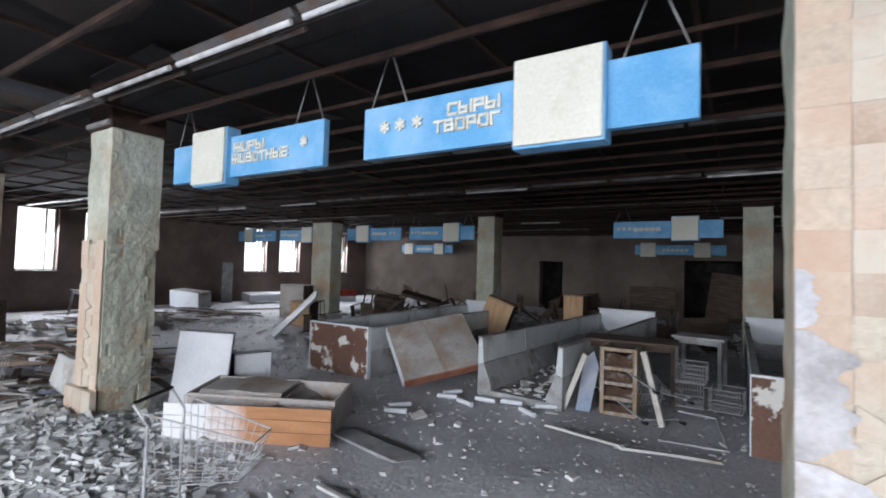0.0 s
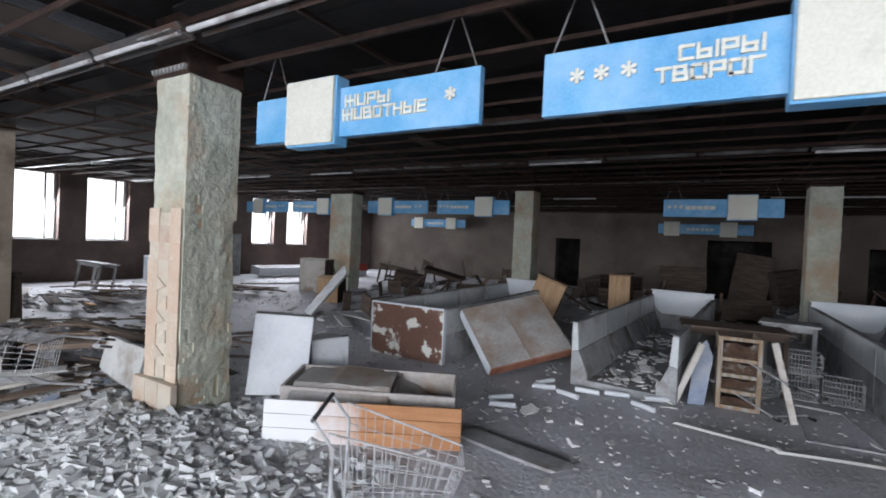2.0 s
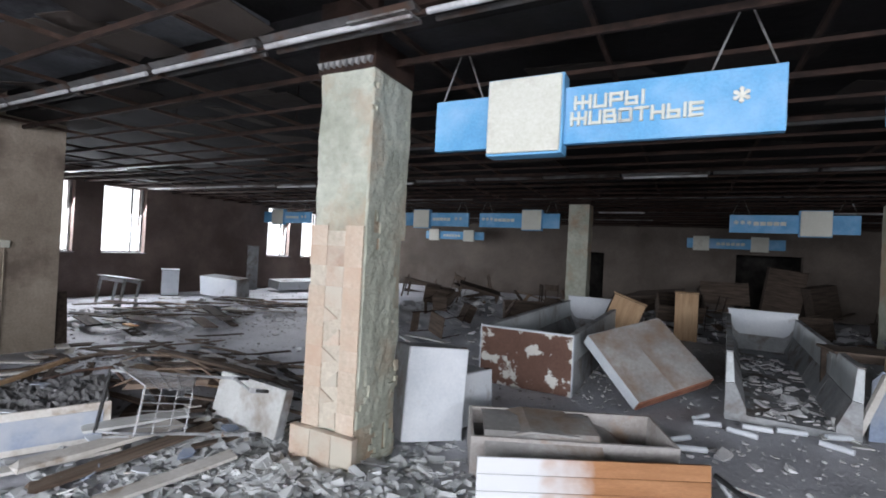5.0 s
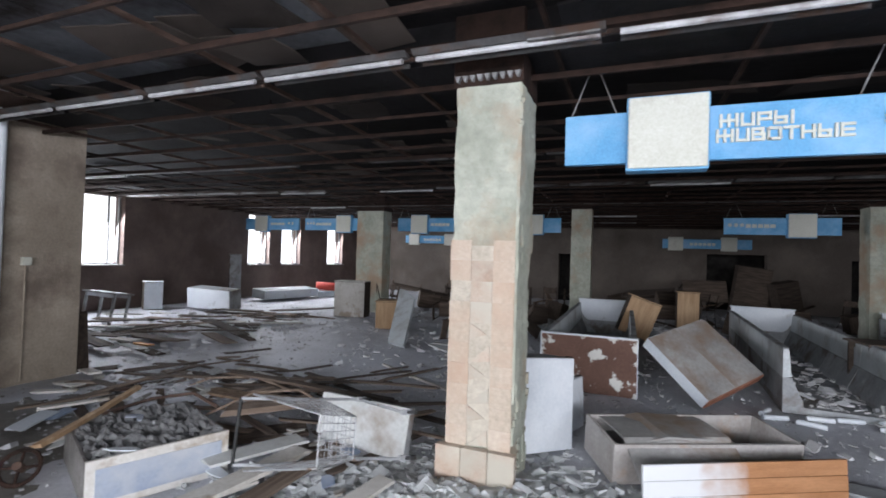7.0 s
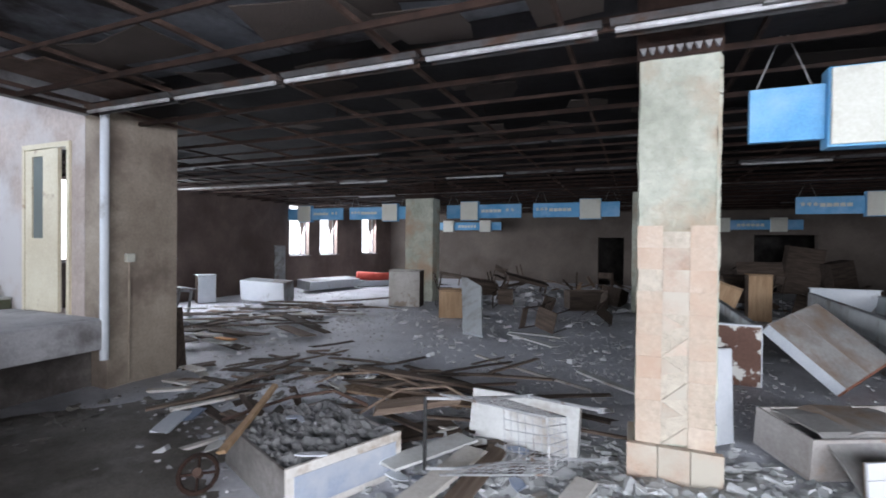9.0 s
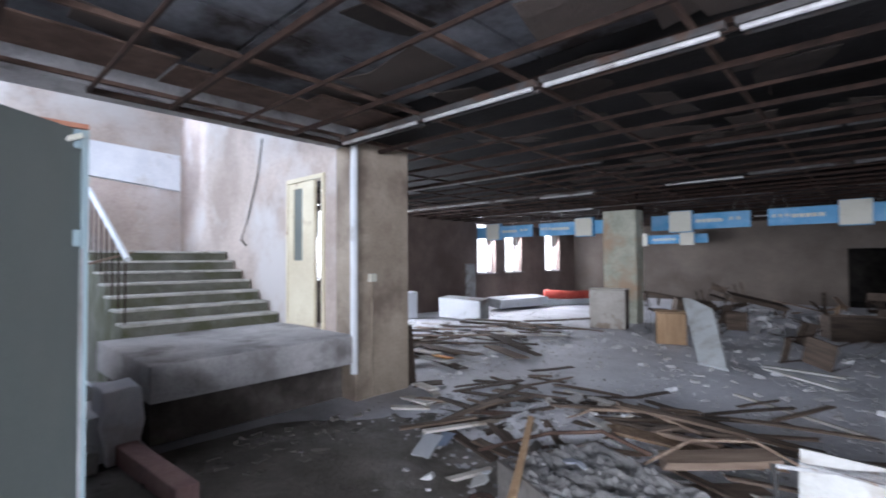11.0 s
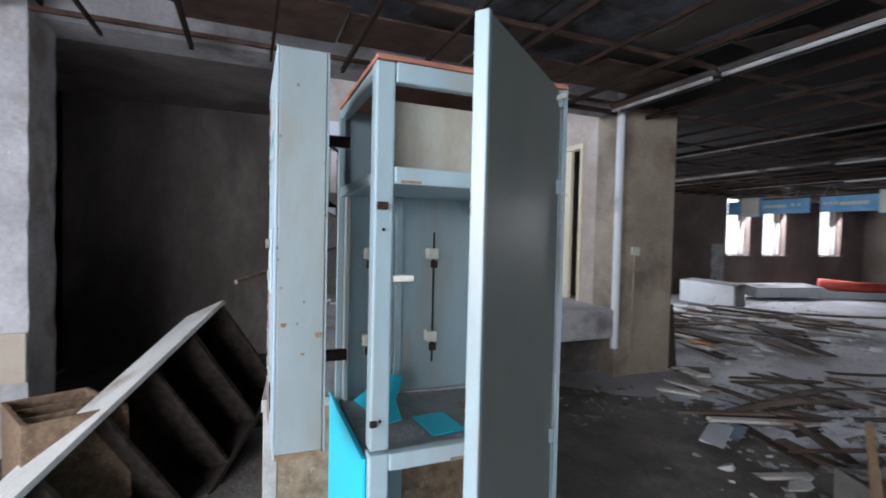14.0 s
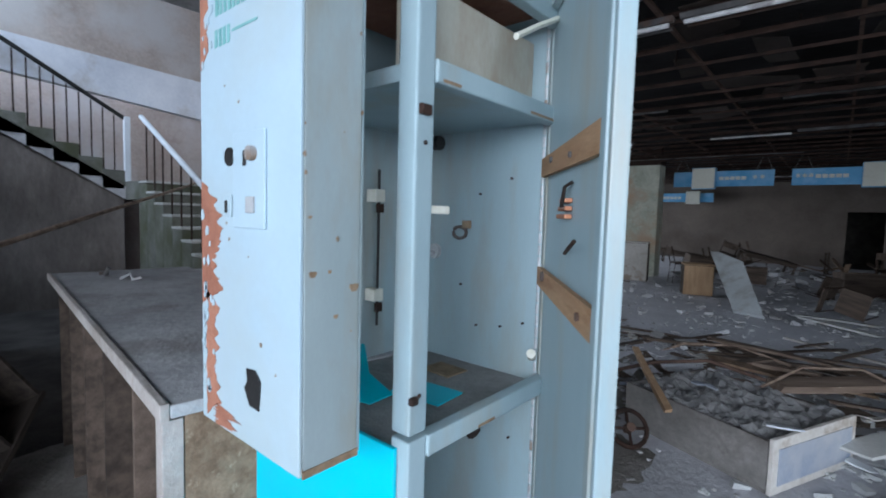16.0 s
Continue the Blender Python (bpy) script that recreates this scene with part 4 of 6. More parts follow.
def wire_panel(parent, corners, across, down, r=0.003):
    """A grid of wires over a quad, bowed to nothing: across bars and down bars."""
    a, b, c, d = [Vector(p) for p in corners]
    for k in range(down + 1):
        f = k / down
        part("wire", tube([a.lerp(b, f), d.lerp(c, f)], r, 5), M_WIRE, parent)
    for k in range(across + 1):
        f = k / across
        part("wire", tube([a.lerp(d, f), b.lerp(c, f)], r * (1.7 if k in (0, across) else 1), 5), M_WIRE, parent)


def shopping_cart(m, label):
    """Handle at x = 0, front at x = 0.8; tapered wire basket on a tube frame."""
    c = thing("shopping_cart", m, label, "shopping cart", "wire shopping carts")
    bk = [(0.02, 0.0, 0.95), (0.02, 0.5, 0.95), (0.12, 0.46, 0.42), (0.12, 0.04, 0.42)]
    fr = [(0.8, 0.1, 0.82), (0.8, 0.4, 0.82), (0.72, 0.38, 0.52), (0.72, 0.12, 0.52)]
    basket = part("basket", tube([bk[0], fr[0], fr[1], bk[1]], 0.007, 6), M_WIRE, c)
    wire_panel(basket, [bk[0], fr[0], fr[3], bk[3]], 4, 12)
    wire_panel(basket, [bk[1], fr[1], fr[2], bk[2]], 4, 12)
    wire_panel(basket, [fr[0], fr[1], fr[2], fr[3]], 3, 6)
    wire_panel(basket, [bk[3], fr[3], fr[2], bk[2]], 6, 8)
    part("handle", tube([(-0.08, 0.02, 1.0), (-0.08, 0.48, 1.0)], 0.014, 8), M_BLACK, c, "black plastic handle")
    for y in (0.03, 0.47):
        part("frame", tube([(-0.08, y, 1.0), (0.05, y, 0.85), (0.1, y, 0.3), (0.12, y, 0.12), (0.75, 0.1 if y < 0.2 else 0.4, 0.14)], 0.011, 8), M_WIRE, c)
        for x in (0.12, 0.72):
            wy = y if x < 0.3 else (0.1 if y < 0.2 else 0.4)
            part("wheel", tube([(x, wy - 0.012, 0.05), (x, wy + 0.012, 0.05)], 0.05, 14), M_BLACK, c)
            part("caster", box(x - 0.015, wy - 0.018, 0.05, x + 0.015, wy + 0.018, 0.14, 0.002), M_WIRE, c)
    return c


cart = shopping_cart(pose(-3.02, 1.38, -0.16, 0, 0, 28), "wire shopping cart with black handle amid rubble")
cart.matrix_world = pose(-2.98, 1.36, 0.0, 0, 6, 30) @ Matrix.Diagonal((0.82, 0.82, 0.80, 1))
copy_thing(cart, pose(-0.75, 5.35, 0.42, -75, 10, 50))
tagged(copy_thing(cart, pose(-6.56, 2.16, 0.05, 80, -12, -26) @ Matrix.Scale(1.2, 4)), "crushed wire shopping cart lying among boards")


def box_lid(m, w, hgt, label):
    b = thing("box_lid", m, label, "box")
    part("face", box(0, 0, 0, w, 0.012, hgt, 0.004), M_PALEFACE, b)
    for x in (0, w - 0.012):
        part("rim", box(x, 0.012, 0, x + 0.012, 0.09, hgt, 0.002), M_GREY, b)
    part("rim", box(0.012, 0.012, hgt - 0.012, w - 0.012, 0.09, hgt, 0.002), M_GREY, b)
    return b


M_PALEFACE = material("dirty_white_face", (0.52, 0.53, 0.51), (0.68, 0.69, 0.67), 1.5, 0.6, 0.15, 30, (0.33, 0.28, 0.23), 2.2, 0.62, 0.08, vary=0.12)
box_lid(pose(-7.12, 2.34, 0.06, -14, 0, -5), 0.9, 0.40, "dented dirty white metal lid standing upright")


M_GREYWOOD = material("dust_grey_board", (0.15, 0.14, 0.13), (0.28, 0.265, 0.25), 3, 0.95, 0.4, 35, (0.10, 0.085, 0.075), 2, 0.58, 0.08)


def crate(m, sx, sy, sz, label):
    c = open_box("crate", m, sx, sy, sz, 0.022, M_GREYWOOD, label, "crate")
    fill = bmesh.new()
    bmesh.ops.create_grid(fill, x_segments=34, y_segments=34, size=0.5)
    for v in fill.verts:
        v.co = (0.022 + (v.co.x + 0.5) * (sx - 0.044), 0.022 + (v.co.y + 0.5) * (sy - 0.044), sz * 0.97 + 0.05 * noise.noise(v.co * 5) + 0.045 * noise.noise(v.co * 19) + 0.02 * noise.noise(v.co * 47))
    part("debris_fill", fill, M_FILL, c, "dark grit and scraps filling the crate")
    f = part("end_board", box(-0.03, -0.002, 0.0, -0.006, sy + 0.002, sz + 0.02, 0.003), M_PALEWOOD, c, "pale framed end board")
    part("inset", box(-0.036, 0.05, 0.05, -0.031, sy - 0.05, sz - 0.04), M_STEELBLUE, f, "dull blue inset panel")
    return c


crate(pose(-7.77, 0.85, 0.0, 0, 0, -24) @ pose(0, 0, 0, 0, 0, 180) @ pose(0, -0.87, 0), 1.0, 0.87, 0.30, "dusty crate with a blue end board")


def reel(m):
    r = thing("cable_reel", m, "rusty wheel shaped reel lying in dust", "reel")
    part("rim", tube([(0.12 * math.cos(a), 0.12 * math.sin(a), 0.03) for a in [k * math.pi / 8 for k in range(17)]], 0.016, 6), M_RUST, r)
    for k in range(4):
        a = k * math.pi / 2
        part("spoke", tube([(0, 0, 0.03), (0.12 * math.cos(a), 0.12 * math.sin(a), 0.03)], 0.01, 5), M_RUST, r)
    part("hub", tube([(0, 0, -0.01), (0, 0, 0.08)], 0.03, 10), M_RUSTBROWN, r)
    return r


reel(pose(-8.55, 0.91, 0.1, 55, 0, 40))


# ---- loose boards ----
def plank(a, b, w, th, mat, label, twist=0.0, name="plank"):
    """A board from a to b, its ends split unevenly."""
    a, b = Vector(a), Vector(b)
    ln = (b - a).length
    rng = random.Random(int(abs(a.x * 131 + a.y * 57 + b.x * 17) * 100))
    bm = bmesh.new()
    n = 5
    rows = []
    bow = rng.uniform(-0.012, 0.012) * ln
    for k in range(n + 1):
        x = ln * k / n
        e = 0.0 if 0 < k < n else 1.0
        s = bow * math.sin(math.pi * k / n)
        rows.append([bm.verts.new((x + e * rng.uniform(-0.05, 0.05), y, z + s)) for y, z in ((-w / 2, 0), (w / 2, 0), (w / 2, th), (-w / 2, th))])
    for p, q in zip(rows, rows[1:]):
        for i in range(4):
            j = (i + 1) % 4
            bm.faces.new((p[i], p[j], q[j], q[i]))
    bm.faces.new(rows[0][::-1])
    bm.faces.new(rows[-1])
    bmesh.ops.recalc_face_normals(bm, faces=bm.faces[:])
    m = frame_from(a, b - a, Vector((0, 0, 1)).cross(b - a)) @ pose(0, 0, 0, twist)
    return single(name, bm, mat, m, label, "plank", "loose boards on the floor")


def gz(x, y, up=0.0):
    return (x, y, ground_at(x, y) + up)


for (xa, ya), (xb, yb), w, mat, up in (
    ((-9.1, 1.25), (-8.3, 3.9), 0.06, M_PALEWOOD, 0.04), ((-10.73, 2.42), (-9.3, 3.8), 0.09, M_DARKWOOD, 0.02), ((-9.9, 1.8), (-9.96, 3.6), 0.1, M_DARKWOOD, 0.06),
    ((-9.8, 1.7), (-8.8, 3.6), 0.07, M_PALEWOOD, 0.1), ((-8.9, 2.4), (-8.4, 3.5), 0.08, M_WOOD, 0.12), ((-9.4, 1.9), (-8.6, 1.7), 0.1, M_WOOD, 0.03),
    ((-10.4, 2.9), (-8.0, 3.4), 0.08, M_DARKWOOD, 0.05), ((-10.2, 3.3), (-7.9, 4.1), 0.1, M_WOOD, 0.02), ((-9.6, 4.0), (-7.4, 3.5), 0.07, M_PALEWOOD, 0.03),
    ((-8.3, 2.3), (-7.3, 2.9), 0.22, M_CHIP, 0.1), ((-8.4, 2.6), (-7.1, 3.1), 0.12, M_WOOD, 0.2), ((-6.9, 0.9), (-6.8, 2.1), 0.16, M_WOOD, 0.03),
    ((-6.4, 0.85), (-6.1, 1.8), 0.14, M_PALEWOOD, 0.05), ((-7.5, 0.3), (-7.0, 1.5), 0.12, M_PALEWOOD, 0.05), ((-6.0, 3.2), (-8.2, 3.6), 0.1, M_DARKWOOD, 0.04),
    ((-3.2, 3.4), (-2.3, 3.2), 0.22, M_GREY, 0.03), ((-1.67, 4.8), (-0.9, 4.62), 0.035, M_PALEFACE, 0.02), ((-0.9, 4.62), (-0.1, 4.75), 0.03, M_PALEFACE, 0.02),
    ((-3.9, 1.2), (-2.6, 1.3), 0.04, M_PALEFACE, 0.02), ((-2.6, 2.5), (-1.2, 2.3), 0.03, M_PALEFACE, 0.02), ((-2.2, 1.9), (-1.5, 2.4), 0.3, M_DARKWOOD, 0.03),
    ((-11.25, 2.95), (-10.7, 2.75), 0.14, M_PALEWOOD, 0.06), ((-10.95, 2.5), (-10.45, 2.4), 0.14, M_PALEWOOD, 0.03), ((-11.3, 3.0), (-11.05, 3.25), 0.2, M_DARKWOOD, 0.02),
    ((-12.3, 4.4), (-11.8, 4.3), 0.12, M_OCHRE, 0.08), ((-6.3, 4.2), (-8.0, 5.2), 0.05, M_PALEWOOD, 0.02), ((-7.0, 6.2), (-7.9, 6.9), 0.16, M_PALEFACE, 0.05),
    ((-8.0, 7.2), (-7.0, 6.9), 0.14, M_PALEFACE, 0.05), ((-5.8, 4.3), (-6.5, 4.9), 0.12, M_PALEFACE, 0.03),
):
    plank(gz(xa, ya, up), gz(xb, yb, up + 0.02), w, 0.022, mat, "weathered broken board lying in dust")

rng = random.Random(21)
for k in range(70):
    x, y = rng.uniform(-15.2, -11.6), rng.uniform(3.9, 8.6)
    a, ln = rng.uniform(-0.5, 0.9), rng.uniform(0.5, 1.9)
    dx, dy = ln * math.cos(a), ln * math.sin(a)
    if x + dx > -10.9 or y + dy < 3.4:
        continue
    up = rng.uniform(0.01, 0.22)
    plank(gz(x, y, up), gz(x + dx, y + dy, up + rng.uniform(-0.03, 0.06)), rng.uniform(0.06, 0.28), 0.02, rng.choice((M_PALEWOOD, M_PALEFACE, M_WOOD, M_WOOD, M_DARKWOOD, M_DARKWOOD)), "broken board in a heap near the windows")
for k in range(60):
    x, y = rng.uniform(-10.8, -6.6), rng.uniform(1.6, 4.6)
    a, ln = rng.uniform(-0.6, 1.4), rng.uniform(0.3, 1.2)
    up = rng.uniform(0.0, 0.09)
    plank(gz(x, y, up), gz(x + ln * math.cos(a), y + ln * math.sin(a), up), rng.uniform(0.03, 0.1), 0.018, rng.choice((M_DARKWOOD, M_DARKWOOD, M_DARKWOOD, M_WOOD, M_WOOD)), "dark splintered board in the debris")
for k in range(55):
    x, y = rng.uniform(-10.5, 3.5), rng.uniform(10.8, 18.5)
    if -6.2 < x < -5.2 and y < 12 or -2.7 < x < -1.2 and y < 11 or -0.2 < x < 1.5 and y < 12:
        continue
    a, ln = rng.uniform(0, 3.1), rng.uniform(0.6, 1.7)
    up = rng.uniform(0.0, 0.04)
    plank(gz(x, y, up), gz(x + ln * math.cos(a), y + 0.6 * ln * math.sin(a), up + rng.uniform(0.0, 0.45)), rng.uniform(0.06, 0.35), 0.02, rng.choice((M_DARKWOOD, M_WOOD, M_GREY, M_DARKWOOD, M_CHIP)), "dark board sticking out of a furniture heap")

for a, b, w, th, mat, label in (
    ((-7.12, 0.95, 0.10), (-6.90, 1.90, 0.16), 0.17, 0.03, M_PALEWOOD, "wide pale board sloping over the heap"),
    ((-7.40, 1.45, 0.14), (-7.02, 2.02, 0.18), 0.20, 0.02, M_PALEFACE, "dirty white board in the heap"),
    ((-7.86, 2.04, 0.26), (-7.25, 2.45, 0.32), 0.22, 0.05, M_WOOD, "thick brown board over a dark hollow"),
    ((-7.80, 1.95, 0.06), (-7.30, 2.40, 0.08), 0.30, 0.03, M_DARKWOOD, "dark board at the bottom of a hollow"),
    ((-8.28, 0.84, 0.30), (-8.86, 1.98, 0.36), 0.045, 0.035, M_VENEER, "long ochre stick lying over the crate"),
    ((-8.92, 2.07, 0.20), (-8.41, 2.95, 0.24), 0.07, 0.02, M_PALEWOOD, "pale bent strip on the heap"),
    ((-9.62, 2.59, 0.10), (-8.95, 3.32, 0.12), 0.05, 0.02, M_PALEFACE, "long pale strip on the heap"),
    ((-9.54, 1.34, 0.05), (-9.74, 1.72, 0.07), 0.17, 0.015, M_WHITE, "white plastic plate on dark dirt"),
    ((-9.58, 1.62, 0.05), (-9.70, 1.90, 0.07), 0.12, 0.012, M_STEELBLUE, "blue plastic plate on dark dirt"),
    ((-8.68, 2.56, 0.26), (-8.04, 3.22, 0.20), 0.06, 0.025, M_WOOD, "brown strip at the edge of the heap"),
    ((-8.93, 2.86, 0.22), (-7.80, 3.17, 0.16), 0.09, 0.03, M_DARKWOOD, "dark board at the edge of the heap"),
    ((-9.30, 1.95, 0.14), (-8.96, 2.89, 0.24), 0.08, 0.03, M_DARKWOOD, "dark board at the edge of the heap"),
    ((-8.55, 2.7, 0.22), (-7.5, 2.95, 0.26), 0.05, 0.03, M_DARKWOOD, "dark lath across the heap"),
    ((-9.9, 2.35, 0.10), (-8.1, 2.9, 0.22), 0.07, 0.03, M_RUSTBROWN, "long dark lath across the heap"),
    ((-9.3, 2.75, 0.16), (-7.6, 2.55, 0.28), 0.06, 0.03, M_WOOD, "long brown lath across the heap"),
    ((-8.75, 1.95, 0.16), (-7.95, 2.75, 0.3), 0.09, 0.02, M_DARKWOOD, "dark board on the crate"),
):
    plank(a, b, w, th, mat, label)


def bent_strip(points, radius, mat, label):
    return single("bent_strip", tube(points, radius, 6), mat, Matrix.Identity(4), label, "strip", "bent strips in the heap", smooth=True)


bent_strip([(-8.9, 2.3, 0.2), (-8.6, 2.55, 0.36), (-8.2, 2.75, 0.38), (-7.8, 2.85, 0.26)], 0.014, M_WOOD, "brown bent strip arching over the heap")
bent_strip([(-7.95, 1.9, 0.26), (-7.7, 2.2, 0.42), (-7.35, 2.4, 0.44), (-7.05, 2.45, 0.3)], 0.012, M_WOOD, "brown bent strip arching over the heap")
bent_strip([(-9.2, 1.7, 0.1), (-8.7, 2.0, 0.28), (-8.3, 2.1, 0.36), (-7.9, 2.0, 0.32)], 0.016, M_RUSTBROWN, "rusty bent bar over the heap")

# broken lamp tubes on the floor
for x, y, a in ((-3.05, 5.05, 15), (-2.75, 4.95, -20), (-3.1, 5.25, 60), (-2.3, 5.3, 10), (-2.0, 5.05, -30), (-2.6, 5.2, 5), (-1.9, 5.4, 25), (-3.3, 4.4, 50), (-3.2, 4.2, 20)):
    single("lamp_tube", tube([(-0.13, 0, 0), (0.13, 0, 0)], 0.028, 10), M_WHITE, pose(x, y, 0.045, 0, 0, a), "white broken lamp tube on the floor", "lamp tube", "broken lamp tubes")


# ---- heaped furniture in the back of the hall ----
def chair_frame(m):
    c = thing("chair", m, "bare metal chair frame in a furniture heap", "chair", "heaped chair frames")
    for y in (0, 0.38):
        part("side_frame", tube([(0, y, 0), (0.04, y, 0.44), (0.4, y, 0.44), (0.42, y, 0.0)], 0.012, 6), M_RUST, c)
        part("back_post", tube([(0.04, y, 0.44), (-0.06, y, 0.85)], 0.012, 6), M_RUST, c)
    part("seat", box(0.03, -0.01, 0.45, 0.42, 0.39, 0.47, 0.006), M_DARKWOOD, c)
    part("back_rail", box(-0.07, 0, 0.65, -0.05, 0.38, 0.82, 0.006), M_DARKWOOD, c)
    return c


heap_chair = chair_frame(pose(-6.9, 8.6, 0.05, 30, 40, 20))
heap_table = table(pose(-9.6, 12.4, 0.05, 6, 14, 25), 1.3, 0.7, 0.74, M_DARKWOOD, "dark table in a furniture heap", 4)
heap_box = open_box("cabinet_carcass", pose(-7.6, 13.4, 0.0, 0, 90, 10), 1.0, 0.5, 0.5, 0.025, M_DARKWOOD, "dark open cabinet carcass in a heap", "cabinet", (0.5,))
for x, y, z, rx, ry, rz in ((-8.2, 9.2, 0.3, 100, 20, 60), (-6.5, 12.5, 0.1, 0, 15, 80), (-4.2, 13.0, 0.2, 80, 0, 30), (-2.6, 12.9, 0.1, 0, 0, 200), (2.2, 12.4, 0.2, 95, 10, 140), (-10.0, 13.5, 0.1, 20, 0, 90), (-9.2, 10.6, 0.25, 100, 0, 10), (1.0, 14.4, 0.1, 0, 30, 45), (-7.4, 7.6, 0.25, 95, 15, -20), (-10.4, 9.3, 0.1, 0, 0, 30)):
    copy_thing(heap_chair, pose(x, y, z, rx, ry, rz))
for x, y, z, rx, ry, rz in ((-4.6, 13.6, 0.0, 12, -8, -20), (-1.6, 13.6, 0.55, 165, 10, 25), (1.6, 13.0, 0.1, 18, 6, 15), (-12.6, 14.0, 0.0, -6, 9, 8), (-11.2, 15.8, 0.6, 172, -12, 30), (-7.9, 16.0, 0.7, 175, 0, 8), (-3.0, 16.4, 0.3, 70, 0, 10), (3.4, 14.8, 0.0, 10, -14, -6), (-13.9, 16.8, 0.5, 160, 8, 20)):
    copy_thing(heap_table, pose(x, y, z, rx, ry, rz))
for x, y, z, rx, ry, rz in ((-5.0, 14.6, 0.05, 10, -14, 12), (-2.4, 12.2, 0.05, 0, 12, -15), (-0.9, 12.8, 0.1, -14, 0, 40), (0.6, 13.6, 0.5, 0, 80, 0), (-10.9, 12.8, 0.05, 8, 8, 30), (2.6, 11.6, 0.0, 0, -10, 10), (-6.3, 11.9, 0.05, 10, 10, 80), (-7.4, 10.9, 0.0, 0, 0, 25), (-3.9, 11.9, 0.3, 40, 0, 10)):
    copy_thing(heap_box, pose(x, y, z, rx, ry, rz))


def panel_cabinet(m, w, d, hgt, mat, label):
    c = thing("cabinet", m, label, "cabinet")
    part("body", box(0, 0.02, 0, w, d, hgt, 0.005), M_DARKWOOD, c)
    part("door", box(0.005, 0, 0.01, w - 0.005, 0.018, hgt - 0.01, 0.003), mat, c)
    part("top", box(-0.01, -0.01, hgt, w + 0.01, d + 0.01, hgt + 0.02, 0.003), mat, c)
    return c


panel_cabinet(pose(-4.75, 8.95, 0.35, 0, 20, 10), 0.6, 0.35, 0.75, M_VENEER, "tan veneered cabinet lying tilted on a freezer")
panel_cabinet(pose(-3.5, 11.0, 0.0), 0.46, 0.4, 1.05, M_VENEER, "narrow tan veneered cabinet standing upright")
panel_cabinet(pose(-11.95, 9.62, 0, 0, 0, 12), 0.85, 0.5, 0.95, M_PALEWOOD, "dusty pale plywood cabinet before the column")
panel_cabinet(pose(-16.75, 7.75, 0, 0, 0, 60), 0.45, 0.45, 0.75, M_WHITE, "small white cabinet by the windows")
panel_cabinet(pose(-17.0, 10.9, 0, 0, 0, 70), 0.4, 0.05, 1.55, M_GREY, "tall grey board standing at the wall")
single("leaning_board", prism([(0, 0), (0.53, 0), (-0.75, 1.36), (-1.45, 1.60), (-1.62, 1.58)], 0.05, "z"), M_FRIDGE, frame_from((-8.82, 6.91, 0.0), (0.46, -0.26, 0.0), (-0.8, 2.0, 0.87)), "long pale grey panel leaning on a brown box", "board")
panel_cabinet(pose(-9.95, 8.35, 0.0, 0, 0, 20), 0.55, 0.5, 0.62, M_VENEER, "orange brown box under a leaning panel")
refrigerator(frame_from((-15.9, 8.4, 0.08), (1.25, 0.15, -0.04), (-0.1, 1, 0.1)), 1.35, 0.5, 0.55, "white freezer body lying near the windows")
refrigerator(frame_from((-15.9, 11.4, 0.05), (0.4, 2.6, 0.0), (-1, 0, 0.1)), 2.4, 0.7, 0.3, "long white freezer body lying on its back")
single("red_roll", tube([(-15.9, 14.2, 0.42), (-15.2, 14.9, 0.35), (-14.6, 15.9, 0.36)], 0.16, 12), M_RED, Matrix.Identity(4), "faded red plastic roll on a white freezer", "roll", smooth=True)
refrigerator(pose(-15.6, 13.9, 0, 0, 0, 60), 2.2, 0.7, 0.22, "low white slab under a red roll")
single("dark_leaning_sheet", box(0, 0, 0, 0.03, 0.16, 0.8, 0.003), M_DARKWOOD, pose(-11.40, 2.925, 0, 0, -6, 0), "dark board leaning against the pier", "board")
panel_cabinet(pose(-1.0, 19.0, 0.0, 0, 8, 0), 1.1, 0.6, 1.75, M_DARKWOOD, "tall burnt dark cabinet at the back wall")
panel_cabinet(pose(0.5, 18.6, 0.0, 0, -12, 20), 0.8, 0.5, 1.1, M_DARKWOOD, "burnt dark cabinet leaning at the back wall")
single("switch_box", box(0, -0.05, 0, 0.05, 0.05, 0.1, 0.008), M_CREAM, pose(-11.35, 2.29, 1.43), "cream wall switch box with conduit", "switch", "", "structure")
single("conduit", tube([(-11.335, 2.29, 0.05), (-11.335, 2.29, 1.43)], 0.012, 6), M_PIER, Matrix.Identity(4), "thin painted conduit on the pier", "conduit", "", "structure")
single("pink_kerb", box(0, 0, 0, 2.4, 0.16, 0.16, 0.01), material("pink_painted_concrete", (0.42, 0.27, 0.26), (0.55, 0.38, 0.36), 2, 0.9, 0.3, 30), pose(-12.6, -0.42, 0, 0, 0, 3), "pink painted concrete kerb beside the landing", "kerb")


for x, y, rx, rz in ((-15.6, 5.4, -6, 20),):
    table(pose(x, y, 0.03, rx, 5, rz), 0.75, 0.6, 0.72, M_GREY, "grey table with a pale top near the windows").children[0].data.materials[0] = M_WHITE
single("wall_cable", tube([(-13.7, 2.03, 3.6), (-13.85, 2.02, 3.0), (-14.15, 2.02, 2.4), (-14.4, 2.02, 2.05), (-14.2, 2.0, 1.95)], 0.012, 6), M_BLACK, Matrix.Identity(4), "black cable hanging on the stair wall", "cable")


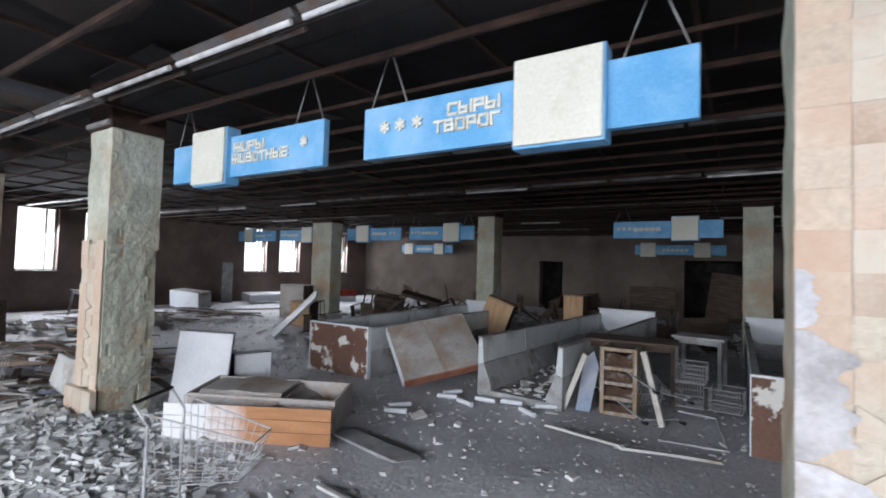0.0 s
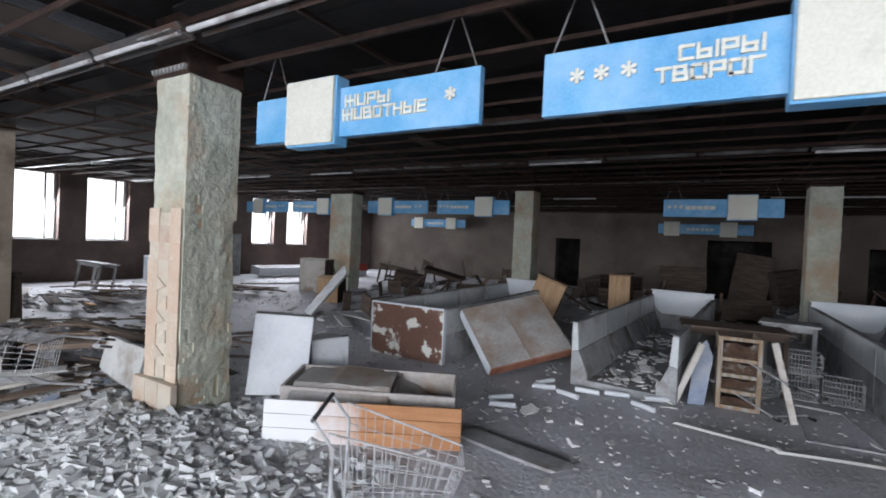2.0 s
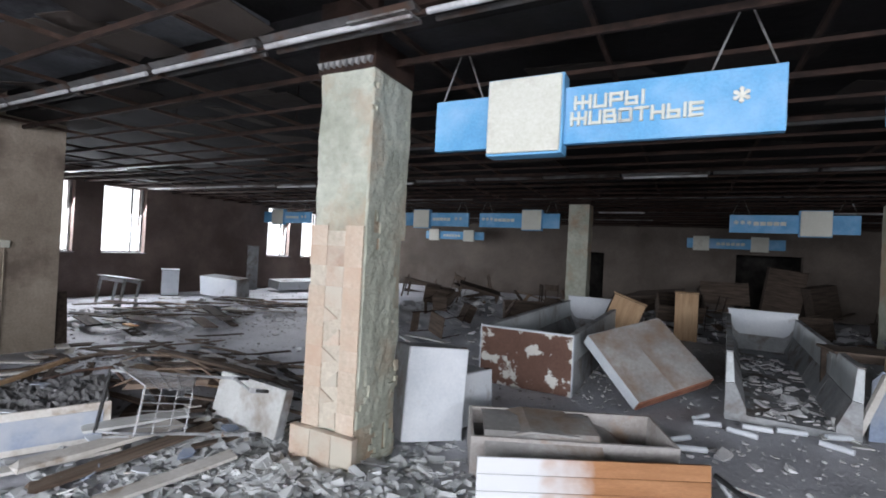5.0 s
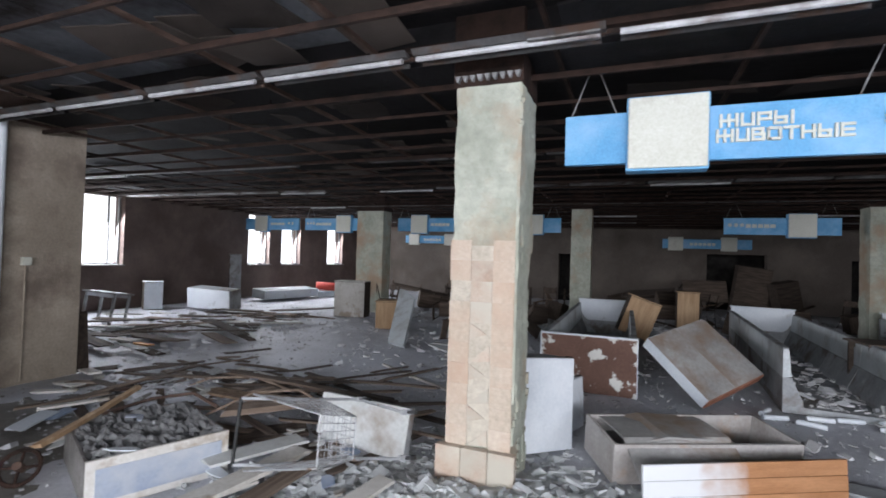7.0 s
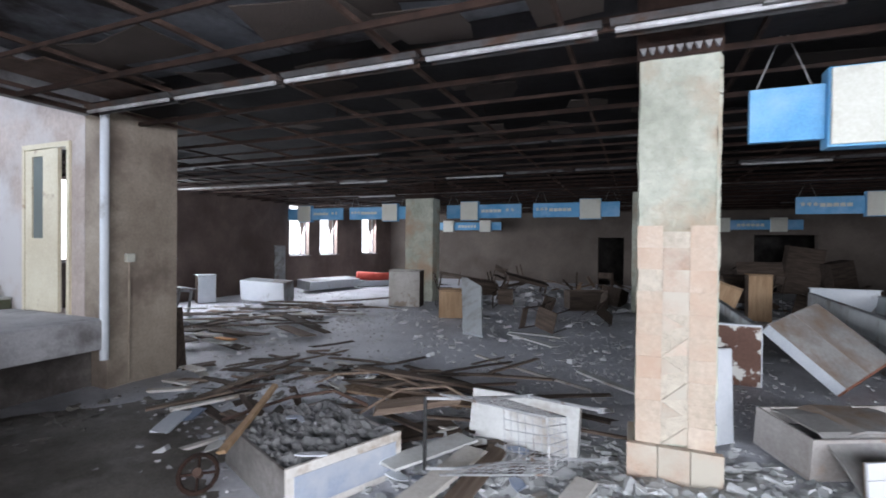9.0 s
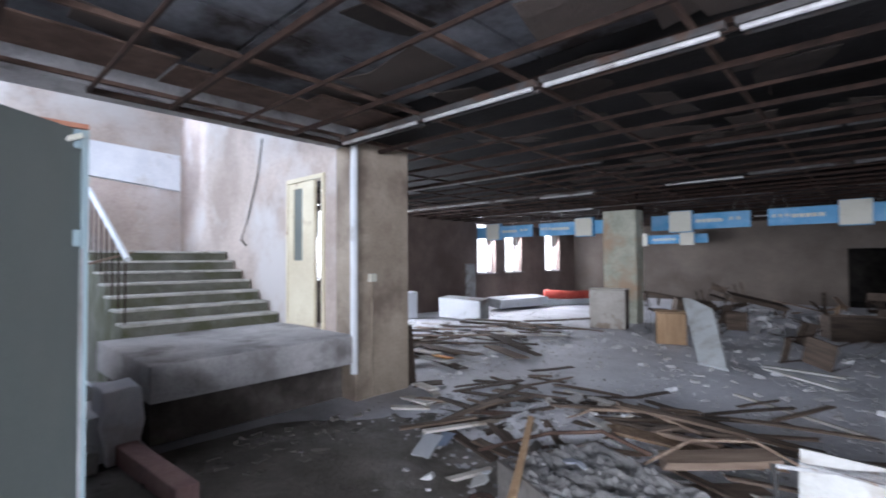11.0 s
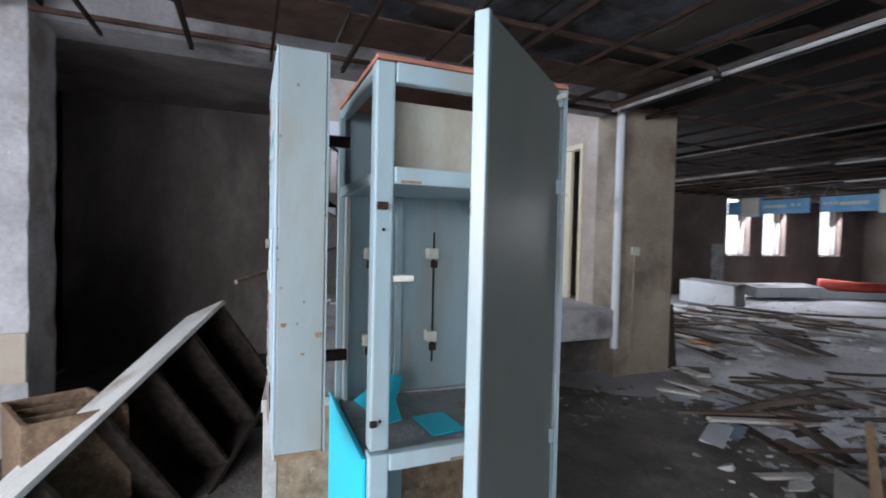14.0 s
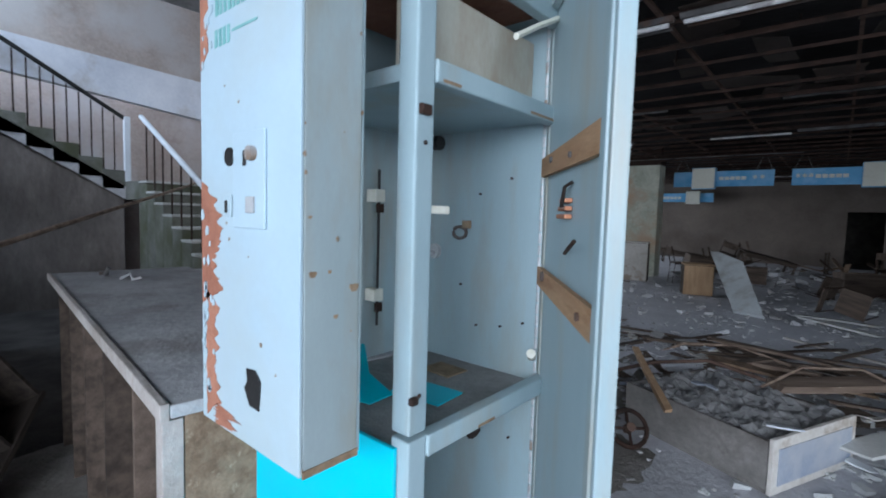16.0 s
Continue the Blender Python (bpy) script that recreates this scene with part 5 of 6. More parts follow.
# ---- the corner with the vending machine ----
def shop_counter():
    c = thing("shop_counter", pose(-11.15, -1.63, 0, 0, 0, -5.6), "wooden shop counter with a dusty grey top", "counter")
    part("worktop", box(0, 0, 1.05, 2.56, 0.75, 1.08, 0.004), M_TOP, c)
    part("edge_strip", box(0.0, -0.02, 1.045, 2.56, -0.001, 1.085, 0.003), M_DUSTY, c, "pale worn edge strip")
    part("end_panel", box(2.52, 0.03, 0, 2.55, 0.74, 1.049), M_CHIP, c, "brown chipboard end panel")
    part("corner_post", box(2.50, -0.015, 0, 2.552, 0.028, 1.044, 0.003), M_DUSTY, c)
    # Partitions and back take a dark wood that stands for shade under the top.
    for k in range(5):
        part("partition", box(0.02 + 0.5 * k, 0.03, 0, 0.045 + 0.5 * k, 0.7, 1.049), M_DARKWOOD, c, "partition coloured dark for shade under the top")
    part("back", box(0.02, 0.705, 0, 2.515, 0.73, 1.049), M_DARKWOOD, c, "back panel coloured dark for shade under the top")
    single("broken_tap", tube([(-0.12, 0, 0), (-0.04, 0.01, 0.01), (0.02, -0.01, 0.02), (0.05, 0.0, 0.05)], 0.012, 6), M_LAMP, pose(-10.75, -1.45, 1.095), "broken pale tap lying on the counter", "tap")
    single("metal_scrap", tube([(0, 0, 0), (0.05, 0.02, 0.03), (0.08, 0.0, 0.0), (0.12, 0.02, 0.01)], 0.008, 6), M_WIRE, pose(-10.62, -1.42, 1.09, 0, 0, 30), "bent bright metal scrap on the counter", "metal scrap")
    return c


shop_counter()


M_SHADEWOOD = material("shade_black_board", (0.028, 0.022, 0.018), (0.075, 0.058, 0.046), 3, 0.95, 0.4, 40, stretch=(0.7, 6, 6))


def fallen_shelf():
    s = thing("shelf_unit", frame_from((-11.0, -2.12, 1.08), (1.05, -0.52, -0.44), (-0.45, -0.75, -0.42)), "pale edged wooden shelf unit toppled at a slant", "shelf unit")
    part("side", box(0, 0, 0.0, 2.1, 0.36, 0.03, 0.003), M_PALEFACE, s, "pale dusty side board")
    # Far side, shelves and back are near black to stand for inner shade.
    part("side", box(0, 0, 0.80, 2.1, 0.36, 0.83, 0.003), M_SHADEWOOD, s)
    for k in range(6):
        part("shelf", box(0.02 + 0.40 * k, 0.01, 0.031, 0.045 + 0.40 * k, 0.35, 0.799), M_SHADEWOOD, s)
    part("back_board", box(0.05, 0.352, 0.031, 2.05, 0.36, 0.799), M_SHADEWOOD, s)
    return s


fallen_shelf()
open_box("cabinet_carcass", pose(-10.75, -3.35, 0.0, 0, -8, 25), 1.0, 0.45, 0.5, 0.025, M_CHIP, "brown open cabinet carcass before the column", "cabinet", (0.33, 0.66))
single("wooden_pole", tube([(-10.45, -2.02, 1.27), (-14.35, 0.48, 1.83)], 0.015, 8), M_WOOD, Matrix.Identity(4), "brown wooden pole leaning across to the stairs", "pole")


def vending():
    v = thing("vending_machine", pose(-8.12, -1.68, 0), "pale blue steel vending machine with open doors", "vending machine")
    part("post", box(-0.02, 0.0, 1.11, 0.025, 0.045, 2.0, 0.005), M_PALE, v)
    part("post", box(-0.02, 0.0, 0.0, 0.025, 0.045, 1.10, 0.004), M_PALE, v)
    part("post", box(-0.46, 0.0, 0.0, -0.44, 0.02, 2.0, 0.003), M_PALE, v)
    part("back", box(-0.46, 0.02, 0.0, -0.45, 0.501, 2.0), M_PALE, v)
    part("side", box(-0.45, 0.502, 0.0, 0.03, 0.515, 2.0), M_PALE, v)
    part("lower_side", box(-0.5, -0.012, 0.0, -0.001, -0.002, 1.085, 0.002), M_TURQ, v, "bright turquoise lower side panel")
    skin = part("inner_skin", prism([(0.0, 0.0), (0.30, 0.0), (0.36, 0.05), (0.24, 0.10), (0.16, 0.2), (0.05, 0.17)], 0.006), M_TURQ, v, "torn turquoise lining")
    skin.matrix_basis = pose(-0.40, 0.05, 1.082, -50, 0, 12) @ Matrix.Scale(0.72, 4)
    part("scrap", box(-0.2, 0.20, 1.078, -0.06, 0.30, 1.082, 0.001), M_TURQ, v).rotation_euler = (0, 0, 0.08)
    part("scrap", box(-0.3, 0.34, 1.077, -0.2, 0.42, 1.081, 0.001), M_RUSTLINE, v).rotation_euler = (0, 0, -0.06)
    part("shelf", box(-0.445, 0.01, 1.065, 0.02, 0.50, 1.075), M_DUST, v, "dirty steel shelf")
    part("crossbar", box(0.0, 0.046, 1.06, 0.03, 0.502, 1.10, 0.004), M_PALE, v)
    part("crossbar", box(0.0, 0.046, 1.725, 0.03, 0.502, 1.765, 0.004), M_PALE, v)
    part("shelf", box(-0.445, 0.01, 1.735, -0.002, 0.50, 1.745), M_PALE, v)
    part("crossbar", box(0.0, 0.046, 1.955, 0.03, 0.502, 2.0, 0.004), M_PALE, v)
    part("side_rail", box(-0.44, 0.005, 1.97, -0.021, 0.03, 2.0, 0.003), M_PALE, v)
    part("side_rail", box(-0.44, 0.005, 1.725, -0.021, 0.03, 1.755, 0.003), M_PALE, v)
    part("upper_panel", box(-0.06, 0.03, 1.765, -0.05, 0.50, 1.935, 0.002), M_RUSTY_PALE, v, "beige panel with rust stains")
    part("top", box(-0.46, 0.0, 2.002, 0.03, 0.515, 2.014, 0.002), M_PRIMER, v, "rusty top sheet")
    for y in (0.08, 0.30):
        for z in (1.25, 1.53):
            br = part("bracket", box(-0.45, y, z, -0.41, y + 0.035, z + 0.035, 0.003), M_CREAM, v, "cream plastic bracket")
            part("slot", box(-0.418, y + 0.008, z - 0.03, -0.409, y + 0.03, z - 0.005), M_RUST, br)
        part("rod", tube([(-0.42, y + 0.02, 1.18), (-0.42, y + 0.02, 1.62)], 0.004, 6), M_BLACK, v)
    part("strip", box(0.0, 0.047, 1.50, 0.02, 0.10, 1.515, 0.003), M_CREAM, v, "cream plastic strip")
    part("ring", tube([(-0.265 + 0.024 * math.cos(a), 0.493, 1.45 + 0.017 * math.sin(a)) for a in [k * math.pi / 6 for k in range(13)]], 0.005, 6), M_LAMP, v, "grey oval ring plate")
    part("ring_tab", box(-0.255, 0.488, 1.462, -0.225, 0.496, 1.485, 0.003), M_RUSTLINE, v)
    part("nozzle", tube([(-0.36, 0.50, 1.385), (-0.36, 0.46, 1.385), (-0.36, 0.455, 1.33)], 0.011, 10), M_WIRE, v, "small chrome nozzle")
    part("nozzle_collar", tube([(-0.36, 0.50, 1.39), (-0.36, 0.485, 1.39)], 0.022, 12), M_GREY, v)
    part("hose_stub", tube([(-0.41, 0.46, 1.69), (-0.36, 0.44, 1.705), (-0.30, 0.44, 1.70)], 0.02, 8), M_BLACK, v, "black charred hose stub")
    part("inner_rail", box(-0.448, 0.19, 1.08, -0.432, 0.215, 1.73, 0.003), M_PALE, v)
    part("inner_rail", box(-0.448, 0.02, 1.08, -0.41, 0.035, 1.73, 0.003), M_EDGE, v)
    part("door_seal", tube([(0.028, 0.503, 1.10), (0.028, 0.503, 1.72)], 0.004, 6), M_GREY, v)
    for y, z, q in ((0.06, 1.728, 0.05), (0.36, 1.729, 0.11), (0.2, 1.063, 0.06)):
        part("rust_spot", box(0.0295, y, z, 0.0308, y + q, z + 0.006), M_RUSTLINE, v)
    for z in (1.18, 1.62):
        part("bolt", tube([(0.024, 0.022, z), (0.028, 0.022, z)], 0.004, 8), M_RUST, v)
    part("latch_plate", box(0.022, 0.005, 1.665, 0.034, 0.03, 1.683, 0.003), M_RUST, v, "rusty latch plate")
    part("latch_plate", box(0.022, -0.002, 1.168, 0.034, 0.014, 1.182, 0.003), M_RUST, v, "rusty latch plate")
    for x, z in ((-0.1, 1.60), (-0.2, 1.56), (-0.26, 1.3), (-0.05, 1.22), (-0.12, 1.2), (-0.2, 1.19), (-0.08, 0.9), (-0.15, 0.95)):
        part("bolt", tube([(x, 0.502, z), (x, 0.495, z)], 0.0032, 8), M_RUST, v)
    part("valve", tube([(-0.2, 0.502, 0.93), (-0.2, 0.45, 0.93), (-0.15, 0.44, 0.91)], 0.022, 8), M_RUST, v)
    part("bracket", box(-0.24, 0.46, 0.99, -0.2, 0.502, 1.05, 0.003), M_RUST, v, "rusty bracket")
    part("dangling_strip", tube([(0.042, 0.268, 1.865), (0.040, 0.36, 1.915), (0.036, 0.50, 1.985)], 0.007, 6), M_CREAM, v, "cream plastic strip hanging loose")
    d = part("left_door", box(-0.285, -0.105, 1.122, 0.012, -0.10, 2.0, 0.001), M_PALE, v, "thick hollow door with coin panel")
    part("edge", box(0.004, -0.205, 1.122, 0.014, -0.106, 2.0, 0.003), M_EDGE, d, "grey green rust flecked door edge")
    for y, z, s in ((-0.117, 1.385, 0.008), (-0.19, 1.41, 0.006), (-0.15, 1.345, 0.004), (-0.195, 1.49, 0.003)):
        part("rust_spot", prism([(y + s * (1 + 0.3 * math.sin(3 * a)) * math.cos(a), z + s * (1 + 0.3 * math.cos(2 * a)) * math.sin(a)) for a in [k * math.pi / 6 for k in range(12)]], 0.0008, "x"), M_RUSTLINE, d).location.x = 0.0141
    part("rust_rim", box(0.0135, -0.205, 1.118, 0.016, -0.106, 1.13, 0.001), M_RUSTLINE, d)
    part("edge", box(-0.285, -0.2, 1.122, -0.275, -0.106, 2.0, 0.003), M_PALE, d)
    part("edge", box(-0.274, -0.2, 1.122, 0.003, -0.106, 1.132), M_RUSTY_PALE, d)
    part("edge", box(-0.274, -0.2, 1.99, 0.003, -0.106, 2.0), M_PALE, d)
    part("face", box(-0.295, -0.21, 1.122, 0.014, -0.2055, 2.0, 0.001), M_PAINT, d, "enamelled face coloured brighter for the daylight on it")
    part("coin_panel", box(-0.168, -0.2150, 1.469, -0.072, -0.2105, 1.617, 0.002), M_PAINT, d, "raised coin panel")
    part("coin_button", tube([(-0.103, -0.224, 1.582), (-0.103, -0.2152, 1.582)], 0.011, 14), M_WIRE, d, "round metal button")
    part("lock_hole", tube([(-0.186, -0.2135, 1.582), (-0.186, -0.2105, 1.582)], 0.015, 14), M_BLACK, d)
    part("coin_slot", box(-0.134, -0.2165, 1.565, -0.124, -0.2152, 1.588), M_BLACK, d)
    part("return_slot", box(-0.122, -0.219, 1.493, -0.098, -0.2152, 1.518, 0.002), M_GREY, d)
    part("plate", box(-0.205, -0.2135, 1.485, -0.178, -0.2105, 1.522, 0.002), M_PAINT, d)
    part("slot", box(-0.198, -0.2148, 1.492, -0.190, -0.2137, 1.512), M_BLACK, d)
    part("opening", prism([(-0.138, 1.215), (-0.122, 1.190), (-0.093, 1.188), (-0.088, 1.235), (-0.105, 1.250), (-0.132, 1.247), (-0.128, 1.228)], 0.002), M_BLACK, d, "black dispensing hole").location.y = -0.2125
    for k in range(11):
        part("print_bar", box(-0.235 + 0.0145 * k, -0.2112, 1.812, -0.235 + 0.0145 * k + (0.009 if k % 3 else 0.011), -0.2104, 1.842), M_GREEN, d)
    for k in range(4):
        part("print_bar", box(-0.238 + 0.0145 * k, -0.2112, 1.762, -0.229 + 0.0145 * k, -0.2104, 1.790), M_GREEN, d)
    part("rule", box(-0.178, -0.2112, 1.776, -0.10, -0.2104, 1.780), M_GREEN, d)
    for k, (z0, z1, inset, wd) in enumerate(((1.735, 1.995, 0.0, 0.042), (1.33, 1.545, 0.0, 0.098), (1.13, 1.36, 0.016, 0.052), (1.122, 1.16, 0.05, 0.10))):
        n = 16 if k == 3 else 70
        edge = []
        for i in range(n + 1):
            f = i / n
            q = 0.62 + 0.42 * noise.noise(Vector((f * 5, k * 3.7, 0))) + 0.30 * noise.noise(Vector((f * 17, k, 5))) + 0.14 * noise.noise(Vector((f * 50, k, 9)))
            edge.append((max(0.05, q) * wd * min(1, 7 * f, 7 * (1 - f)), z0 + (z1 - z0) * f))
        left = [(-0.2935 + inset * (1 + 0.6 * noise.noise(Vector((i / n * 14, k, 2)))), z) for i, (e, z) in enumerate(edge)]
        o = left[::-1] + [(left[i][0] + 0.002 + e, z) for i, (e, z) in enumerate(edge)]
        part("bare_patch", prism(o, 0.0006), M_PRIMER, d, "bare red brown patch of lost paint").location.y = -0.2108
    rng = random.Random(4)
    for k in range(34):
        z = rng.choice((rng.uniform(1.14, 1.42), rng.uniform(1.14, 1.5), rng.uniform(1.74, 1.99)))
        x, q = -0.291 + rng.uniform(0.0, 0.05), rng.uniform(0.003, 0.009)
        o = [(x + q * rng.uniform(0.5, 1.2) * math.cos(a), z + 1.5 * q * rng.uniform(0.5, 1.2) * math.sin(a)) for a in [j * math.pi / 4 for j in range(8)]]
        part("paint_flake", prism(o, 0.0012), M_PAINT, d).location.y = -0.2125
    for k in range(9):
        x, z, q = rng.uniform(-0.24, -0.02), rng.uniform(1.15, 1.95), rng.uniform(0.0015, 0.004)
        part("rust_spot", prism([(x + q * math.cos(a), z + q * math.sin(a)) for a in [j * math.pi / 3 for j in range(6)]], 0.0008), M_RUSTLINE, d).location.y = -0.2110
    for k in range(12):
        y, z, q = rng.choice((-0.108, -0.203, rng.uniform(-0.2, -0.11))) + rng.uniform(-0.003, 0.003), rng.uniform(1.13, 1.99), rng.uniform(0.001, 0.003)
        part("rust_spot", prism([(y + q * math.cos(a) * rng.uniform(0.6, 1.2), z + q * math.sin(a) * rng.uniform(0.8, 1.8)) for a in [j * math.pi / 4 for j in range(8)]], 0.0008, "x"), M_RUSTLINE, d).location.x = 0.0143
    for z in (1.25, 1.85):
        part("hinge_arm", box(-0.28, -0.1, z, -0.26, 0.0, z + 0.03, 0.002), M_RUST, v)
    r = part("right_door", box(0, -0.002, 0.05, 0.52, 0.0, 2.0, 0.001), M_PALE, v, "open steel door, dark outside")
    r.matrix_basis = pose(-0.005, 0.512, 0, 0, 0, -50.5)
    part("outer_sheet", box(0.0, 0.0005, 0.05, 0.507, 0.010, 2.0, 0.002), M_SLATE, r, "dark green grey outer sheet")
    part("rim", box(0.508, -0.016, 0.05, 0.522, 0.012, 2.002, 0.003), M_PALE, r, "pale door edge")
    part("rim", box(0.0, -0.022, 1.985, 0.507, -0.003, 2.0, 0.002), M_PALE, r)
    knuckle = mesh_of("knuckle", tube([(0, 0, 0), (0, 0, 0.026)], 0.007, 8), M_WIRE)
    for k in range(62):
        h = new("knuckle", knuckle)
        h.parent = r
        h.location = (0.0, -0.008, 0.1 + 0.0303 * k)
    part("hinge_leaf", box(0.004, -0.006, 0.1, 0.03, -0.0022, 1.98), M_EDGE, r, "perforated steel hinge leaf")
    part("inner_fold", box(0.478, -0.02, 0.06, 0.506, -0.0025, 1.98, 0.004), M_PALE, r)
    for x, z, q in ((0.09, 1.36, 0.012), (0.13, 1.63, 0.007), (0.40, 1.33, 0.008), (0.3, 1.62, 0.006)):
        part("bolt", tube([(x, -0.017, z), (x, -0.022, z)], q, 8), M_LAMP, r)
    part("hook", tube([(0.27, -0.004, 1.57), (0.275, -0.02, 1.56), (0.275, -0.025, 1.52)], 0.004, 6), M_RUST, r)
    part("wood_strip", prism([(0.01, 1.60), (0.01, 1.645), (0.49, 1.655), (0.49, 1.60)], 0.012), M_OCHREWOOD, r, "raw brown wood strip").location.y = -0.016
    part("wood_strip", prism([(0.01, 1.33), (0.01, 1.375), (0.49, 1.355), (0.49, 1.30)], 0.012), M_OCHREWOOD, r, "raw brown wood strip").location.y = -0.016
    for k in range(3):
        part("copper_clip", box(0.2 + 0.012 * k, -0.018, 1.498 + 0.016 * k, 0.275, -0.003, 1.507 + 0.016 * k, 0.002), M_COPPER, r, "worn copper clip")
    part("hook", tube([(0.26, -0.004, 1.44), (0.34, -0.03, 1.435), (0.40, -0.03, 1.46)], 0.004, 6), M_RUST, r)
    part("catch", tube([(0.005, -0.02, 1.14), (0.05, -0.03, 1.16)], 0.012, 8), M_CREAM, r, "pale plastic catch")
    return v


M_RUSTY_PALE = material("rust_streaked_enamel", (0.37, 0.37, 0.315), (0.46, 0.455, 0.39), 2, 0.5, 0.06, 60, (0.25, 0.16, 0.09), 2.0, 0.56, 0.14, stretch=(2, 2, 1), grainy=0.12)
M_COPPER = material("tarnished_copper", (0.36, 0.15, 0.08), (0.52, 0.27, 0.16), 8, 0.5, 0.1, 50, metal=0.4)
M_OCHREWOOD = material("raw_brown_wood", (0.27, 0.155, 0.08), (0.40, 0.26, 0.15), 4, 0.8, 0.2, 40, (0.20, 0.10, 0.045), 2.5, 0.6, 0.08, stretch=(1, 6, 6))
vending()


# ---- damp dirt before the landing, and sheets that paint shade ----
M_DAMP = material("damp_brown_dirt", (0.125, 0.115, 0.10), (0.23, 0.215, 0.195), 2.0, 0.8, 0.8, 25, (0.30, 0.29, 0.275), 1.5, 0.6, 0.1)


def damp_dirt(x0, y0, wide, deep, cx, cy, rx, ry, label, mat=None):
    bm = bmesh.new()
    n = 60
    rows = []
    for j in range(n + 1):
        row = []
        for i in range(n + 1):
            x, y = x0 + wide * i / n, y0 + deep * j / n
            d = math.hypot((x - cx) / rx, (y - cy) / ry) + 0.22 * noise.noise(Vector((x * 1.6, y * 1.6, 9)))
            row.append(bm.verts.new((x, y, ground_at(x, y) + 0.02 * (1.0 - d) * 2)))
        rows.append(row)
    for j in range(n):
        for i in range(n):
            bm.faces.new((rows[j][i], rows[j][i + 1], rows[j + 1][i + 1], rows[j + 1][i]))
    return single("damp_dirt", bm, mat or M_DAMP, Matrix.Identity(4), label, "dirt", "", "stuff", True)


damp_dirt(-11.4, -3.9, 3.6, 6.4, -10.0, -0.9, 1.75, 3.1, "damp dark brown dirt before the landing")
# Near black sheets paint the shade under the stairs and the shelf.
damp_dirt(-13.55, -3.85, 2.5, 3.7, -12.5, -2.0, 1.9, 2.9, "near black sheet painting the shade on the floor under the stairs", M_SHADEBLACK)
damp_dirt(-17.2, -3.85, 3.9, 3.9, -15.2, -1.9, 2.6, 2.6, "near black sheet painting the shade on the floor behind the recess", M_SHADEBLACK)
damp_dirt(-11.6, -3.9, 2.4, 2.5, -10.4, -2.7, 1.1, 1.15, "near black sheet painting the shadow under the fallen shelf", M_SHADEBLACK)


# ---- rubble and dust-fine debris ----
def shards(name, places, smallest, largest, mat, label):
    """Many broken bits in one mesh, each lying where its place says."""
    rng = random.Random(len(name))
    verts, faces = [], []
    for x, y, up in places:
        s = smallest + (largest - smallest) * rng.random() ** 2.5
        a, b, c = s * rng.uniform(0.6, 1.3), s * rng.uniform(0.4, 1.0), s * rng.uniform(0.12, 0.45)
        m = pose(x, y, ground_at(x, y) + up + c * 0.25, rng.uniform(-25, 25), rng.uniform(-25, 25), rng.uniform(0, 360))
        at = len(verts)
        for k in range(2):
            for px, py in ((-1, -1), (1, -1), (1, 1), (-1, 1)):
                verts.append(m @ Vector((px * a * rng.uniform(0.3, 0.6), py * b * rng.uniform(0.3, 0.6), (k - 0.5) * c)))
        for f in ((0, 3, 2, 1), (4, 5, 6, 7), (0, 1, 5, 4), (1, 2, 6, 5), (2, 3, 7, 6), (3, 0, 4, 7)):
            faces.append([at + i for i in f])
    me = bpy.data.meshes.new(name)
    me.from_pydata([tuple(v) for v in verts], [], faces)
    me.materials.append(mat)
    return tagged(new(name, me), label, "rubble", "", "stuff")


def island_tones(name, tones):
    """Bits that differ in tone one from another."""
    mt = material(name, tones[0], tones[1], 5, 0.95, 0.4, 40)
    n, l = mt.node_tree.nodes, mt.node_tree.links
    bs = n["Principled BSDF"]
    src = bs.inputs["Base Color"].links[0].from_socket
    geo, rp, mx = n.new("ShaderNodeNewGeometry"), n.new("ShaderNodeValToRGB"), n.new("ShaderNodeMix")
    rp.color_ramp.elements[0].color, rp.color_ramp.elements[1].color = (*tones[2], 1), (*tones[3], 1)
    l.new(geo.outputs["Random Per Island"], rp.inputs["Fac"])
    mx.data_type = "RGBA"
    mx.inputs["Factor"].default_value = 0.7
    l.new(src, mx.inputs["A"])
    l.new(rp.outputs[0], mx.inputs["B"])
    l.new(mx.outputs["Result"], bs.inputs["Base Color"])
    return mt


def spread(n, x0, x1, y0, y1, seed, heap=None):
    rng = random.Random(seed)
    out = []
    while len(out) < n:
        if heap:
            x, y = rng.gauss(heap[0], heap[2]), rng.gauss(heap[1], heap[3])
        else:
            x, y = rng.uniform(x0, x1), rng.uniform(y0, y1)
            if noise.noise(Vector((x * 0.8, y * 0.8, seed))) < rng.uniform(-0.5, 0.4):
                continue
        if x < -11.2 and y < 3 or x < -17.3 or y > 19.6:
            continue
        out.append((x, y, 0.0))
    return out


M_BITS = island_tones("plaster_bits", ((0.40, 0.415, 0.415), (0.53, 0.545, 0.545), (0.31, 0.32, 0.32), (0.64, 0.655, 0.65)))
M_GRIT = island_tones("dark_grit", ((0.30, 0.30, 0.305), (0.44, 0.44, 0.45), (0.20, 0.20, 0.202), (0.60, 0.60, 0.61)))
M_SCRAP = island_tones("white_scraps", ((0.5, 0.5, 0.5), (0.65, 0.65, 0.65), (0.30, 0.29, 0.28), (0.75, 0.76, 0.77)))
shards("plaster_rubble", spread(8500, 0, 0, 0, 0, 1, (-5.4, 1.5, 0.85, 0.62)) + spread(1500, 0, 0, 0, 0, 2, (-3.9, 1.5, 0.7, 0.5)), 0.015, 0.12, M_BITS, "heap of grey green broken plaster round the column")
